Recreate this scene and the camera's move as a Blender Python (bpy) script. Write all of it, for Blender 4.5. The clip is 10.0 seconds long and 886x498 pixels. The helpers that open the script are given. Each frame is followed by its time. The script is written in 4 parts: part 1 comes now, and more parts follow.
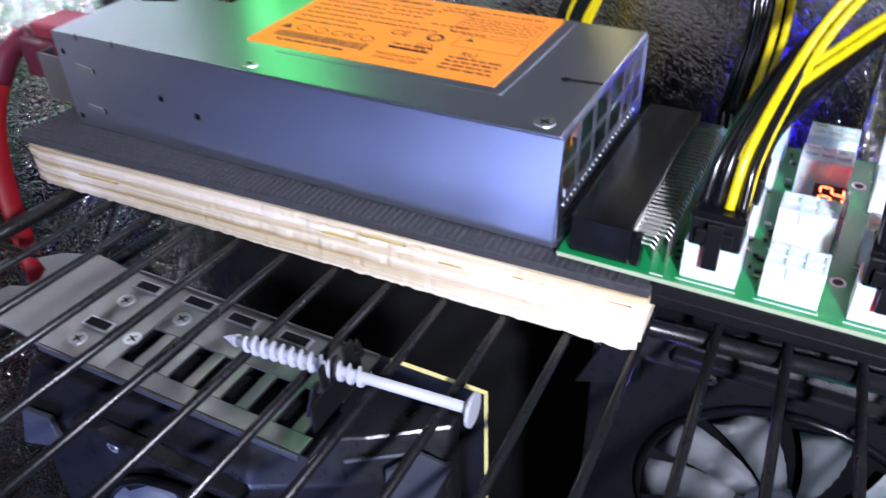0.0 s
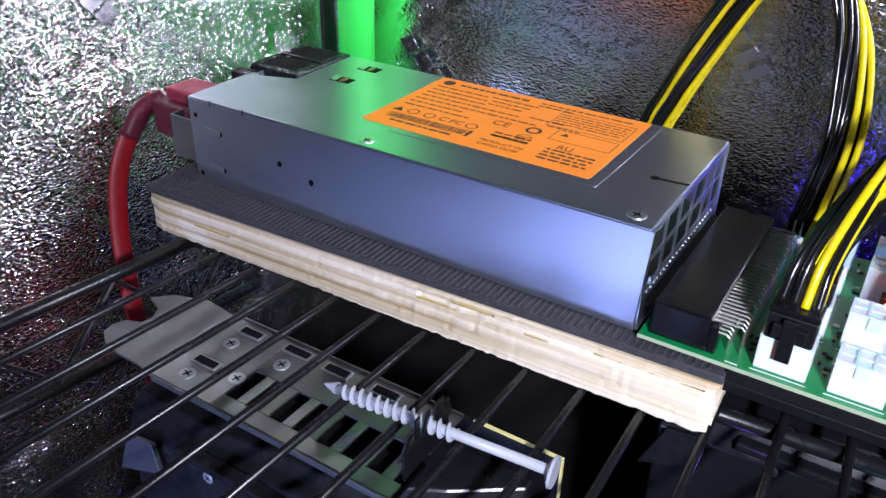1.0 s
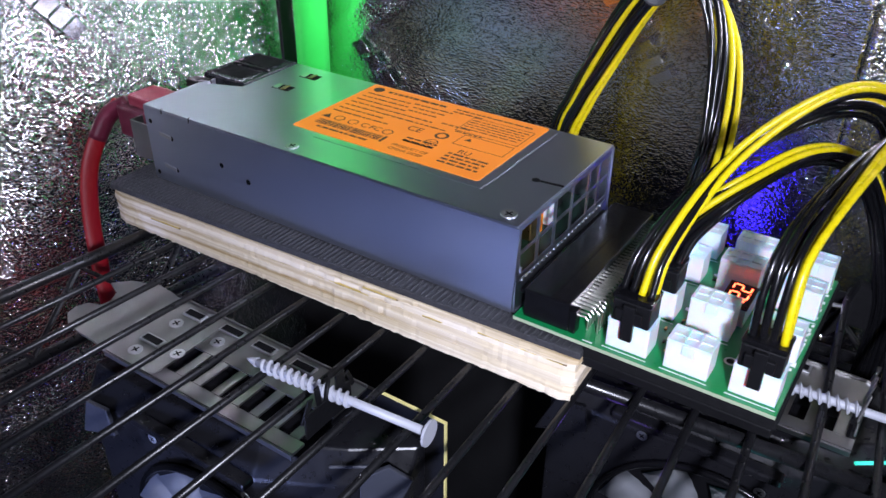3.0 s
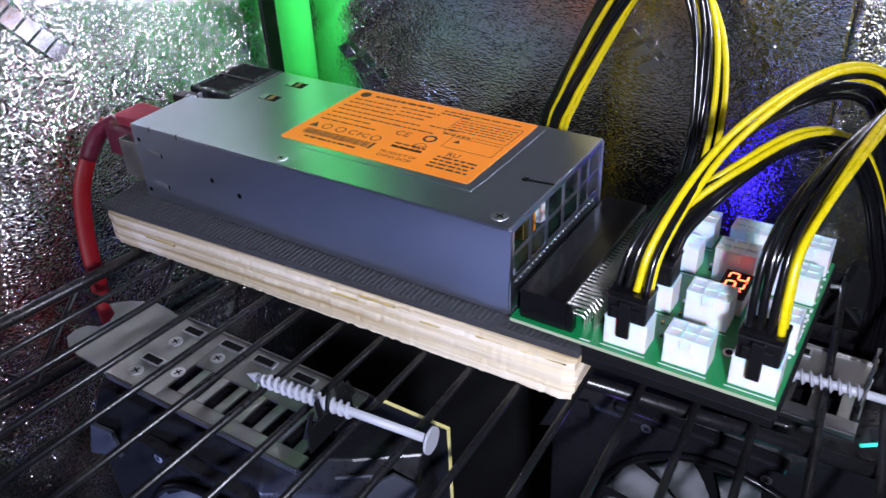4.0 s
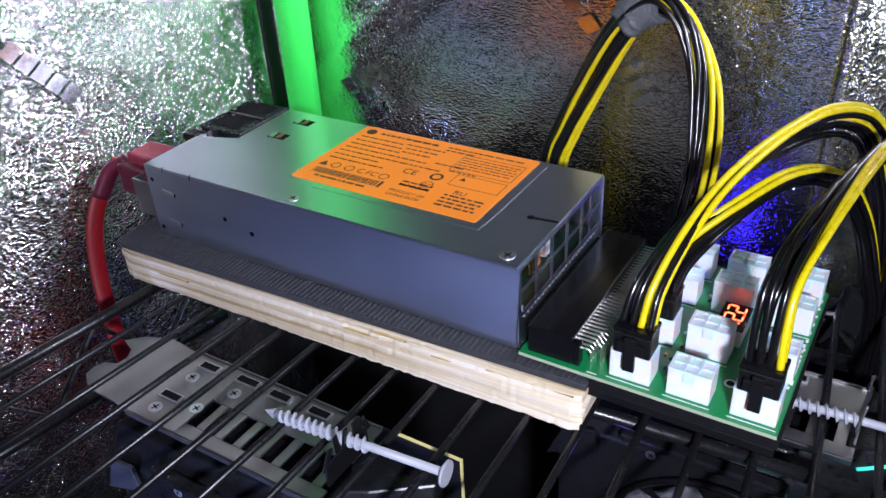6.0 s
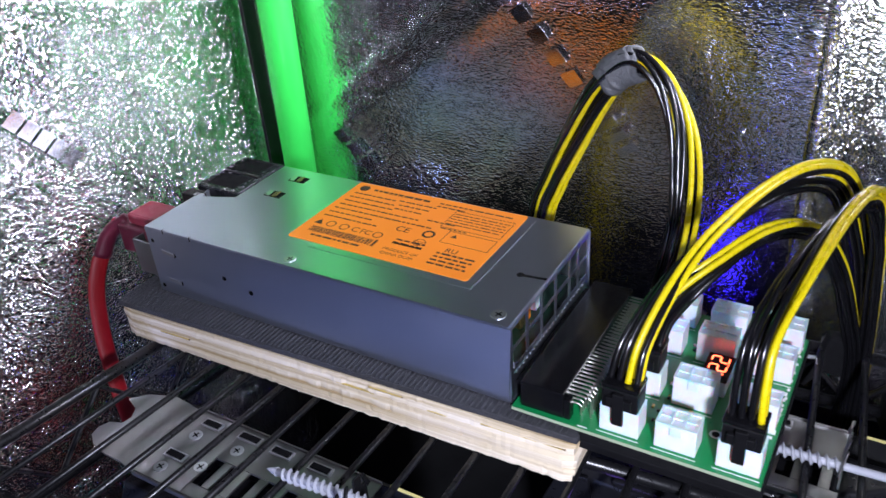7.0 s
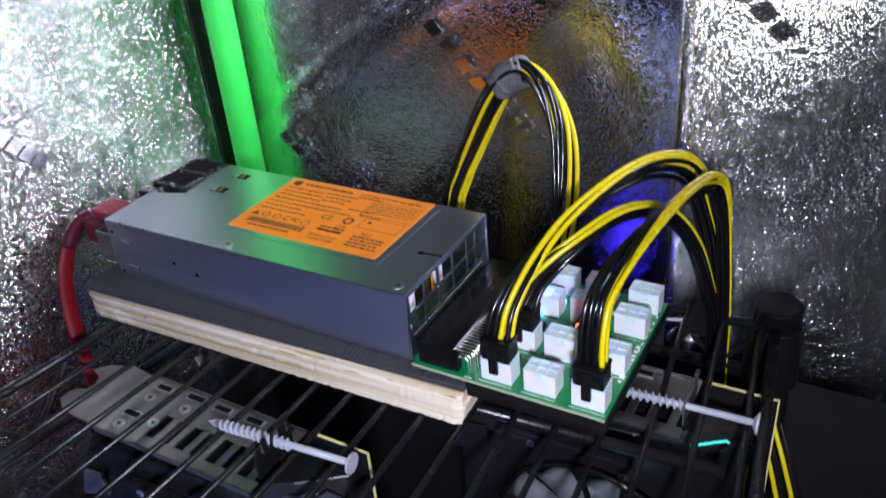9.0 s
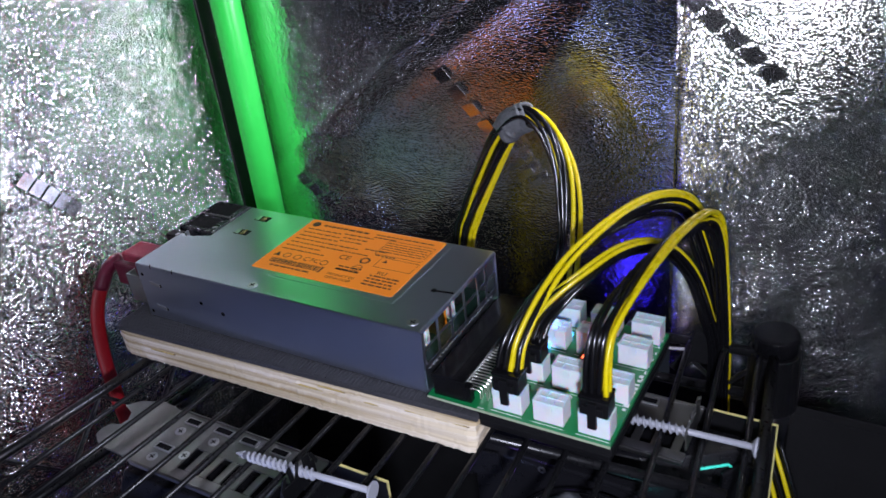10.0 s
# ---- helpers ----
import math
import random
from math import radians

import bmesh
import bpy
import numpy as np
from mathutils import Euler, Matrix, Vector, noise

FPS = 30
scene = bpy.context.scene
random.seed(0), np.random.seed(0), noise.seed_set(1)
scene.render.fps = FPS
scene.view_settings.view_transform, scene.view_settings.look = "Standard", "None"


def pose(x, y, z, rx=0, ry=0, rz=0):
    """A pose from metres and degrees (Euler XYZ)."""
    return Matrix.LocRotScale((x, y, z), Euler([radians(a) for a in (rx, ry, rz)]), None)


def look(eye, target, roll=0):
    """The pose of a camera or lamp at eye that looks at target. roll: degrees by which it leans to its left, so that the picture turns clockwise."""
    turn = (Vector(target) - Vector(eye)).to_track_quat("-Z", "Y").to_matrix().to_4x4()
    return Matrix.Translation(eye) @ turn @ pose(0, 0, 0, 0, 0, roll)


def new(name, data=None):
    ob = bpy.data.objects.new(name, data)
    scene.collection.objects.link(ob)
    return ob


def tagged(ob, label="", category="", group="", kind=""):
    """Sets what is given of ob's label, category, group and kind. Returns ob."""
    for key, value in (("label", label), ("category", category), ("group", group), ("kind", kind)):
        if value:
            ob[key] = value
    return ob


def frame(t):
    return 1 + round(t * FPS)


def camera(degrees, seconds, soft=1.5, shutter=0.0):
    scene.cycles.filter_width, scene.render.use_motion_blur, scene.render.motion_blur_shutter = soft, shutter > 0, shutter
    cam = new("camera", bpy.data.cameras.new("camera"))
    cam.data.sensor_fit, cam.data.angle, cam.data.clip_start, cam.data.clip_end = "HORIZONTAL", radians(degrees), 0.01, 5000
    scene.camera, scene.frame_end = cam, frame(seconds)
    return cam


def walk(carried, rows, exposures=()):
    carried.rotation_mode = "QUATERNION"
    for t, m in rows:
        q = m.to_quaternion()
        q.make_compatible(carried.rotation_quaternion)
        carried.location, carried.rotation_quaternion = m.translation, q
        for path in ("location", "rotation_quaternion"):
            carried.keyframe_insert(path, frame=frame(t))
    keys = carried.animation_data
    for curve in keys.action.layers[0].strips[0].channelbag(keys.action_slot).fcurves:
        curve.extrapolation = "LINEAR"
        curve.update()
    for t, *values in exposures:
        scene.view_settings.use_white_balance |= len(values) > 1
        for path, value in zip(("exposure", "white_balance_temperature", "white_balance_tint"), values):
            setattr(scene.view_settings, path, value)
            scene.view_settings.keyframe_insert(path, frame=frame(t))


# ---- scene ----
cam = camera(57.0, 10.0, 1.5, 0.5)
PATH = [
    (0, (0.069, -0.196, 0.151), (-0.718, 1.217, -1.026), -2.3),
    (0.5, (0.065, -0.22, 0.158), (-0.793, 1.252, -0.89), 0.3),
    (1, (0.063, -0.225, 0.162), (-0.851, 1.239, -0.849), 1.3),
    (1.5, (0.067, -0.223, 0.16), (-0.834, 1.245, -0.857), 1.5),
    (2, (0.071, -0.227, 0.159), (-0.835, 1.243, -0.85), 2.0),
    (2.5, (0.088, -0.226, 0.163), (-0.807, 1.232, -0.873), 2.2),
    (2.7, (0.105, -0.229, 0.176), (-0.806, 1.212, -0.87), 1.8),
    (3.8, (0.128, -0.228, 0.199), (-0.842, 1.143, -0.887), -3.2),
    (4, (0.121, -0.223, 0.195), (-0.822, 1.17, -0.887), -3.1),
    (4.5, (0.116, -0.23, 0.196), (-0.814, 1.165, -0.895), -3.6),
    (5, (0.116, -0.232, 0.195), (-0.823, 1.176, -0.87), -3.7),
    (5.2, (0.118, -0.226, 0.199), (-0.814, 1.192, -0.86), -3.6),
    (6.3, (0.118, -0.231, 0.217), (-0.815, 1.184, -0.844), -3.6),
    (6.5, (0.111, -0.228, 0.223), (-0.82, 1.204, -0.818), -4.0),
    (7, (0.121, -0.231, 0.232), (-0.811, 1.215, -0.788), -4.7),
    (7.5, (0.129, -0.238, 0.228), (-0.786, 1.214, -0.799), -4.7),
    (8, (0.132, -0.236, 0.227), (-0.786, 1.21, -0.805), -5.0),
    (8.5, (0.145, -0.246, 0.229), (-0.771, 1.19, -0.819), -5.5),
    (9, (0.187, -0.261, 0.255), (-0.723, 1.194, -0.772), -5.4),
    (9.5, (0.182, -0.265, 0.273), (-0.751, 1.208, -0.707), -6.3),
    (10, (0.198, -0.276, 0.274), (-0.75, 1.193, -0.698), -6.9),
]
EXPOSURES = [(0.0, 1.02), (0.5, 0.80), (1.0, 0.63), (2.5, 0.54), (4.0, 0.44), (6.5, 0.45), (8.5, 0.34), (9.0, 0.18), (9.5, -0.06), (10.0, -0.10)]
walk(cam, [(t, look(eye, target, roll)) for t, eye, target, roll in PATH], EXPOSURES)

# ---- world and light ----
world = bpy.data.worlds.new("world")
scene.world = world
world.use_nodes = True
world.node_tree.nodes["Background"].inputs[0].default_value = (0.5, 0.6, 0.9, 1)
world.node_tree.nodes["Background"].inputs[1].default_value = 0.02


def area(name, eye, target, watts, sx, sy, colour, spread=180):
    d = bpy.data.lights.new(name, "AREA")
    d.shape, d.size, d.size_y, d.energy, d.color = "RECTANGLE", sx, sy, watts, colour
    d.spread = radians(spread)
    ob = new(name, d)
    ob.matrix_world = look(eye, target)
    return ob


def point(name, eye, watts, radius, colour):
    d = bpy.data.lights.new(name, "POINT")
    d.energy, d.shadow_soft_size, d.color = watts, radius, colour
    ob = new(name, d)
    ob.location = eye
    return ob


area("phone_lamp", (0.235, -0.33, 0.235), (0.03, 0.0, -0.02), 1.02, 0.03, 0.03, (0.77, 0.80, 1.0), 108)
area("tent_lamp", (0.225, 0.115, 0.23), (-0.27, 0.03, 0.125), 0.37, 0.08, 0.08, (0.84, 0.83, 1.0), 62)
# Extra lamp added to brighten the side foil next to the corner.
area("side_foil_fill", (0.268, 0.125, 0.20), (0.090, 0.188, 0.16), 0.10, 0.06, 0.06, (0.96, 0.95, 1.0), 56)
# Unseen blue area lamp added to brighten the power supply front.
area("psu_front_fill", (-0.12, -0.26, -0.13), (-0.11, 0.0, -0.05), 0.060, 0.18, 0.12, (0.36, 0.45, 1.0), 35)
point("blue_fan_light", (0.040, 0.128, -0.050), 0.017, 0.008, (0.04, 0.02, 1.0))
point("violet_fan_light", (0.046, 0.004, -0.046), 0.0022, 0.004, (0.25, 0.12, 1.0))
# Red lamp added to imitate the cord's reflected colour on the foil.
point("red_reflection_fill", (-0.240, -0.045, -0.070), 0.0010, 0.01, (1.0, 0.05, 0.04))
point("teal_fan_light", (0.128, 0.006, -0.085), 0.004, 0.006, (0.05, 0.75, 0.85))
point("board_led_light", (0.046, 0.063, 0.017), 0.002, 0.002, (0.20, 0.35, 1.0))


# ---- materials ----
def mat(name, base, rough=0.5, metal=0.0, vary=0.15, scale=60.0, bump=0.0, bscale=400.0, emit=None, trans=0.0, coat=0.0, tint=None, rvary=0.1, spec=0.5):
    m = bpy.data.materials.new(name)
    m.use_nodes = True
    nt = m.node_tree
    n, l = nt.nodes, nt.links
    b = n["Principled BSDF"]
    tc = n.new("ShaderNodeTexCoord")
    nz = n.new("ShaderNodeTexNoise")
    nz.inputs["Scale"].default_value = scale
    nz.inputs["Detail"].default_value = 5
    l.new(tc.outputs["Object"], nz.inputs["Vector"])
    ramp = n.new("ShaderNodeMix")
    ramp.data_type = "RGBA"
    dark = tuple(c * (1 - vary) for c in base)
    lite = tuple(min(1, c * (1 + vary)) for c in (tint or base))
    ramp.inputs[6].default_value, ramp.inputs[7].default_value = (*dark, 1), (*lite, 1)
    l.new(nz.outputs["Fac"], ramp.inputs[0])
    l.new(ramp.outputs[2], b.inputs["Base Color"])
    mr = n.new("ShaderNodeMapRange")
    mr.inputs[3].default_value, mr.inputs[4].default_value = max(0.02, rough - rvary), min(1, rough + rvary)
    nz2 = n.new("ShaderNodeTexNoise")
    nz2.inputs["Scale"].default_value = scale * 4
    l.new(tc.outputs["Object"], nz2.inputs["Vector"])
    l.new(nz2.outputs["Fac"], mr.inputs[0])
    l.new(mr.outputs[0], b.inputs["Roughness"])
    b.inputs["Metallic"].default_value = metal
    b.inputs["Transmission Weight"].default_value = trans
    b.inputs["Coat Weight"].default_value = coat
    b.inputs["Specular IOR Level"].default_value = spec
    if emit:
        b.inputs["Emission Color"].default_value = (*emit[:3], 1)
        b.inputs["Emission Strength"].default_value = emit[3]
    if bump:
        bp = n.new("ShaderNodeBump")
        bp.inputs["Strength"].default_value = bump
        bp.inputs["Distance"].default_value = 0.001
        nb = n.new("ShaderNodeTexNoise")
        nb.inputs["Scale"].default_value = bscale
        nb.inputs["Detail"].default_value = 3
        l.new(tc.outputs["Object"], nb.inputs["Vector"])
        l.new(nb.outputs["Fac"], bp.inputs["Height"])
        l.new(bp.outputs[0], b.inputs["Normal"])
    return m


def mylar(name, dimple, dist, rough, crease):
    """Silver foil with pressed dimples and large soft creases."""
    m = bpy.data.materials.new(name)
    m.use_nodes = True
    nt = m.node_tree
    n, l = nt.nodes, nt.links
    b = n["Principled BSDF"]
    b.inputs["Base Color"].default_value = (0.82, 0.82, 0.84, 1)
    b.inputs["Metallic"].default_value = 1.0
    tc = n.new("ShaderNodeTexCoord")
    warp = n.new("ShaderNodeTexNoise")
    warp.inputs["Scale"].default_value = 130
    l.new(tc.outputs["Object"], warp.inputs["Vector"])
    add = n.new("ShaderNodeVectorMath")
    add.operation = "MULTIPLY_ADD"
    add.inputs[1].default_value = (0.005, 0.005, 0.005)
    l.new(warp.outputs["Color"], add.inputs[0])
    wide = n.new("ShaderNodeMapping")
    wide.inputs["Scale"].default_value = (0.62, 0.62, 1.30)
    l.new(tc.outputs["Object"], wide.inputs["Vector"])
    l.new(wide.outputs[0], add.inputs[2])
    vo = n.new("ShaderNodeTexNoise")
    vo.inputs["Scale"].default_value = dimple
    vo.inputs["Detail"].default_value = 1.0
    vo.inputs["Roughness"].default_value = 0.4
    l.new(add.outputs[0], vo.inputs["Vector"])
    b1 = n.new("ShaderNodeBump")
    b1.inputs["Strength"].default_value = 1.0
    b1.inputs["Distance"].default_value = dist
    l.new(vo.outputs["Fac"], b1.inputs["Height"])
    big = n.new("ShaderNodeTexNoise")
    big.inputs["Scale"].default_value = 9
    big.inputs["Detail"].default_value = 2
    l.new(tc.outputs["Object"], big.inputs["Vector"])
    b2 = n.new("ShaderNodeBump")
    b2.inputs["Strength"].default_value = 1.0
    b2.inputs["Distance"].default_value = crease
    l.new(big.outputs["Fac"], b2.inputs["Height"])
    l.new(b2.outputs[0], b1.inputs["Normal"])
    l.new(b1.outputs[0], b.inputs["Normal"])
    mr = n.new("ShaderNodeMapRange")
    mr.inputs[3].default_value, mr.inputs[4].default_value = rough * 0.7, rough * 1.5
    l.new(big.outputs["Fac"], mr.inputs[0])
    l.new(mr.outputs[0], b.inputs["Roughness"])
    return m


MYLAR = mylar("silver_foil", 860, 0.0014, 0.07, 0.011)
MYLAR_FLAT = mylar("taut_silver_foil", 760, 0.00042, 0.12, 0.007)
MYLAR_SIDE = mylar("slack_silver_foil", 860, 0.0010, 0.12, 0.012)
STEEL = mat("zinc_steel", (0.66, 0.70, 0.80), 0.31, 1.0, 0.05, 18, 0.0, 700, rvary=0.02)
STEEL_DARK = mat("bracket_steel", (0.36, 0.355, 0.35), 0.34, 1.0, 0.08, 40, rvary=0.03)
CHROME = mat("bright_screw_metal", (0.74, 0.75, 0.77), 0.38, 1.0, 0.1, 200)
BRASS = mat("brass", (0.55, 0.38, 0.14), 0.3, 1.0, 0.2, 200)
BLACK = mat("black_plastic", (0.006, 0.006, 0.007), 0.40, 0, 0.3, 90, 0.05, 700, spec=0.3)
BLACK_GLOSS = mat("black_gloss_plastic", (0.005, 0.005, 0.006), 0.20, 0, 0.3, 90, spec=0.35)
SHROUD = mat("black_shroud", (0.009, 0.009, 0.011), 0.30, 0, 0.25, 60, 0.05, 900, spec=0.5)
SHROUD_LITE = mat("grey_shroud_accent", (0.040, 0.043, 0.055), 0.42, 0.0, 0.2, 80, 0.05, 900)
ROD = mat("black_coated_wire", (0.007, 0.007, 0.008), 0.30, 0, 0.3, 120, 0.02, 600, spec=0.45)
RUBBER = mat("black_rubber_mat", (0.042, 0.042, 0.048), 0.62, 0, 0.55, 420, 0.9, 1500, spec=0.5)
FOAM = mat("black_foam", (0.008, 0.008, 0.009), 0.9, 0, 0.4, 300, 0.5, 1500, spec=0.1)
PCB = mat("green_solder_mask", (0.004, 0.20, 0.055), 0.32, 0, 0.12, 120, 0.05, 500, coat=0.3)
PCB_EDGE = mat("board_edge", (0.35, 0.42, 0.28), 0.6)
NYLON = mat("white_nylon", (0.76, 0.75, 0.79), 0.38, 0, 0.06, 200, trans=0.0)
NYLON.node_tree.nodes["Principled BSDF"].inputs["Subsurface Weight"].default_value = 0.7
NYLON.node_tree.nodes["Principled BSDF"].inputs["Subsurface Scale"].default_value = 0.004
SILK = mat("white_silkscreen", (0.8, 0.82, 0.8), 0.6)
YELLOW = mat("yellow_wire", (0.70, 0.56, 0.006), 0.28, 0, 0.08, 60, coat=0.2)
WIRE_BLACK = mat("black_wire", (0.005, 0.005, 0.006), 0.20, 0, 0.2, 60, spec=0.6)
RED = mat("red_cable", (0.27, 0.004, 0.010), 0.45, 0, 0.2, 60)
MAROON = mat("maroon_plug", (0.11, 0.012, 0.030), 0.40, 0, 0.2, 60)
ROSE = mat("rose_plug", (0.26, 0.022, 0.045), 0.42, 0, 0.2, 60)
ORANGE = mat("orange_sticker", (0.74, 0.205, 0.006), 0.5, 0, 0.05, 25, 0.04, 300, tint=(0.80, 0.235, 0.009))
INK = mat("black_ink", (0.03, 0.015, 0.008), 0.6)
VELCRO = mat("grey_hook_tape", (0.11, 0.115, 0.125), 0.9, 0, 0.4, 500, 0.9, 900)
WHITE_PLASTIC = mat("grey_white_plastic", (0.40, 0.41, 0.46), 0.42, 0, 0.06, 90)
GREEN_GLOW = mat("green_light_tube", (0.03, 0.6, 0.08), 0.35, emit=(0.08, 1.0, 0.15, 0.16))
# Faint glow that imitates the tube mirrored in the left foil.
GREEN_REFLECTED = mat("green_tube_reflection", (0.02, 0.4, 0.05), 0.4, emit=(0.06, 1.0, 0.12, 0.025))
GOLD_EDGE = mat("yellow_board_edge", (0.75, 0.66, 0.25), 0.45)
# Near-black that paints the shade in holes, slots and gaps.
DARK = mat("hole_and_gap_shade", (0.004, 0.004, 0.005), 0.7, spec=0.1)
FOIL_PRINT = mat("smooth_pressed_foil", (0.55, 0.55, 0.57), 0.16, 1.0, 0.1, 200, 0.02, 300)
FOIL_LITE = mat("pale_pressed_foil", (0.70, 0.70, 0.74), 0.22, 1.0, 0.1, 200, 0.02, 300)
PIN = mat("tinned_pin", (0.62, 0.60, 0.55), 0.35, 1.0, 0.1, 200)
# Near-black for the floor and for added sheets that hold back light.
TENT_DARK = mat("dark_cloth_blocker", (0.012, 0.012, 0.013), 0.8, 0, 0.3, 20, 0.3, 300, spec=0.2)


# ---- builders ----
def finish(name, bm, material, parent=None, label="", smooth=False):
    me = bpy.data.meshes.new(name)
    bmesh.ops.recalc_face_normals(bm, faces=bm.faces[:])
    bm.to_mesh(me)
    bm.free()
    me.materials.append(material)
    if smooth:
        me.polygons.foreach_set("use_smooth", [True] * len(me.polygons))
    ob = new(name, me)
    if parent is not None:
        ob.parent = parent
    if label:
        ob["label"] = label
    return ob


def part(name, bm, material, parent, label="", smooth=False):
    return finish(name, bm, material, parent, label, smooth)


def thing(name, label, category, at=(0, 0, 0), turn=0.0, group="", kind=""):
    ob = new(name)
    ob.matrix_basis = pose(*at, 0, 0, turn)
    ob.empty_display_size = 0.01
    return tagged(ob, label, category, group, kind)


def box(x0, x1, y0, y1, z0, z1, bevel=0.0, bm=None, segs=2):
    bm2 = bmesh.new()
    bmesh.ops.create_cube(bm2, size=1)
    for v in bm2.verts:
        v.co = Vector(((x0 + x1) / 2 + v.co.x * (x1 - x0), (y0 + y1) / 2 + v.co.y * (y1 - y0), (z0 + z1) / 2 + v.co.z * (z1 - z0)))
    if bevel:
        bmesh.ops.bevel(bm2, geom=bm2.edges[:], offset=bevel, segments=segs, affect="EDGES", profile=0.5)
    return join(bm, bm2)


def join(bm, other):
    if bm is None:
        return other
    me = bpy.data.meshes.new("tmp")
    other.to_mesh(me)
    other.free()
    bm.from_mesh(me)
    bpy.data.meshes.remove(me)
    return bm


def disc(c, axis, r, depth, n=24, bm=None, r2=None, bevel=0.0):
    """A cylinder or cone whose base centre is c, along axis."""
    bm2 = bmesh.new()
    bmesh.ops.create_cone(bm2, cap_ends=True, segments=n, radius1=r, radius2=r if r2 is None else r2, depth=depth)
    if bevel:
        es = [e for e in bm2.edges if len(e.link_faces) == 2 and any(len(f.verts) > 4 for f in e.link_faces)]
        bmesh.ops.bevel(bm2, geom=es, offset=bevel, segments=2, affect="EDGES", profile=0.5)
    q = Vector((0, 0, 1)).rotation_difference(Vector(axis).normalized()).to_matrix().to_4x4()
    bm2.transform(Matrix.Translation(Vector(c) + Vector(axis).normalized() * depth / 2) @ q)
    return join(bm, bm2)


def glide(pts, step=6):
    """Smooth points through the given ones (Catmull-Rom)."""
    p = [Vector(q) for q in pts]
    p = [2 * p[0] - p[1]] + p + [2 * p[-1] - p[-2]]
    out = []
    for i in range(1, len(p) - 2):
        a, b, c, d = p[i - 1:i + 3]
        for k in range(step):
            t = k / step
            out.append(0.5 * ((2 * b) + (c - a) * t + (2 * a - 5 * b + 4 * c - d) * t * t + (3 * b - a - 3 * c + d) * t ** 3))
    out.append(p[-2])
    return out


def tube(pts, r, n=8, bm=None, flat=1.0, face=None):
    """A round bar along points, capped. flat: width over thickness for a ribbon."""
    bm = bm or bmesh.new()
    p = [Vector(q) for q in pts]
    t0 = (p[1] - p[0]).normalized()
    side = t0.cross(Vector((0, 0, 1)))
    if side.length < 0.1:
        side = t0.cross(Vector((0, 1, 0)))
    if face is not None:
        side = Vector(face)
    side.normalize()
    rings = []
    for i, q in enumerate(p):
        t = (p[min(i + 1, len(p) - 1)] - p[max(i - 1, 0)]).normalized()
        side = (side - t * side.dot(t)).normalized()
        up = t.cross(side)
        rings.append([bm.verts.new(q + (side * math.cos(a) * r * flat + up * math.sin(a) * r)) for a in (2 * math.pi * k / n for k in range(n))])
    for a, b in zip(rings, rings[1:]):
        for k in range(n):
            bm.faces.new((a[k], a[(k + 1) % n], b[(k + 1) % n], b[k]))
    bm.faces.new(rings[0][::-1])
    bm.faces.new(rings[-1])
    return bm


def prism(outline, z0, z1, bm=None, bevel=0.0):
    """An upright solid over an outline in x, y."""
    bm2 = bmesh.new()
    lo = [bm2.verts.new((x, y, z0)) for x, y in outline]
    hi = [bm2.verts.new((x, y, z1)) for x, y in outline]
    n = len(outline)
    bm2.faces.new(lo[::-1])
    bm2.faces.new(hi)
    for k in range(n):
        bm2.faces.new((lo[k], lo[(k + 1) % n], hi[(k + 1) % n], hi[k]))
    if bevel:
        bmesh.ops.bevel(bm2, geom=bm2.edges[:], offset=bevel, segments=2, affect="EDGES", profile=0.5)
    return join(bm, bm2)


def moved(bm, m):
    bm.transform(m)
    return bm


def lettering(name, text, size, m, material, parent, extrude=0.00005):
    """Printed words in the built-in font as a mesh part."""
    cu = bpy.data.curves.new(name, "FONT")
    cu.body, cu.size, cu.extrude = text, size, extrude
    cu.align_x, cu.align_y = "CENTER", "CENTER"
    tmp = bpy.data.objects.new(name, cu)
    scene.collection.objects.link(tmp)
    me = bpy.data.meshes.new_from_object(tmp.evaluated_get(bpy.context.evaluated_depsgraph_get()))
    bpy.data.objects.remove(tmp)
    bpy.data.curves.remove(cu)
    me.materials.clear()
    me.materials.append(material)
    ob = new(name, me)
    ob.parent = parent
    ob.matrix_basis = m
    return ob

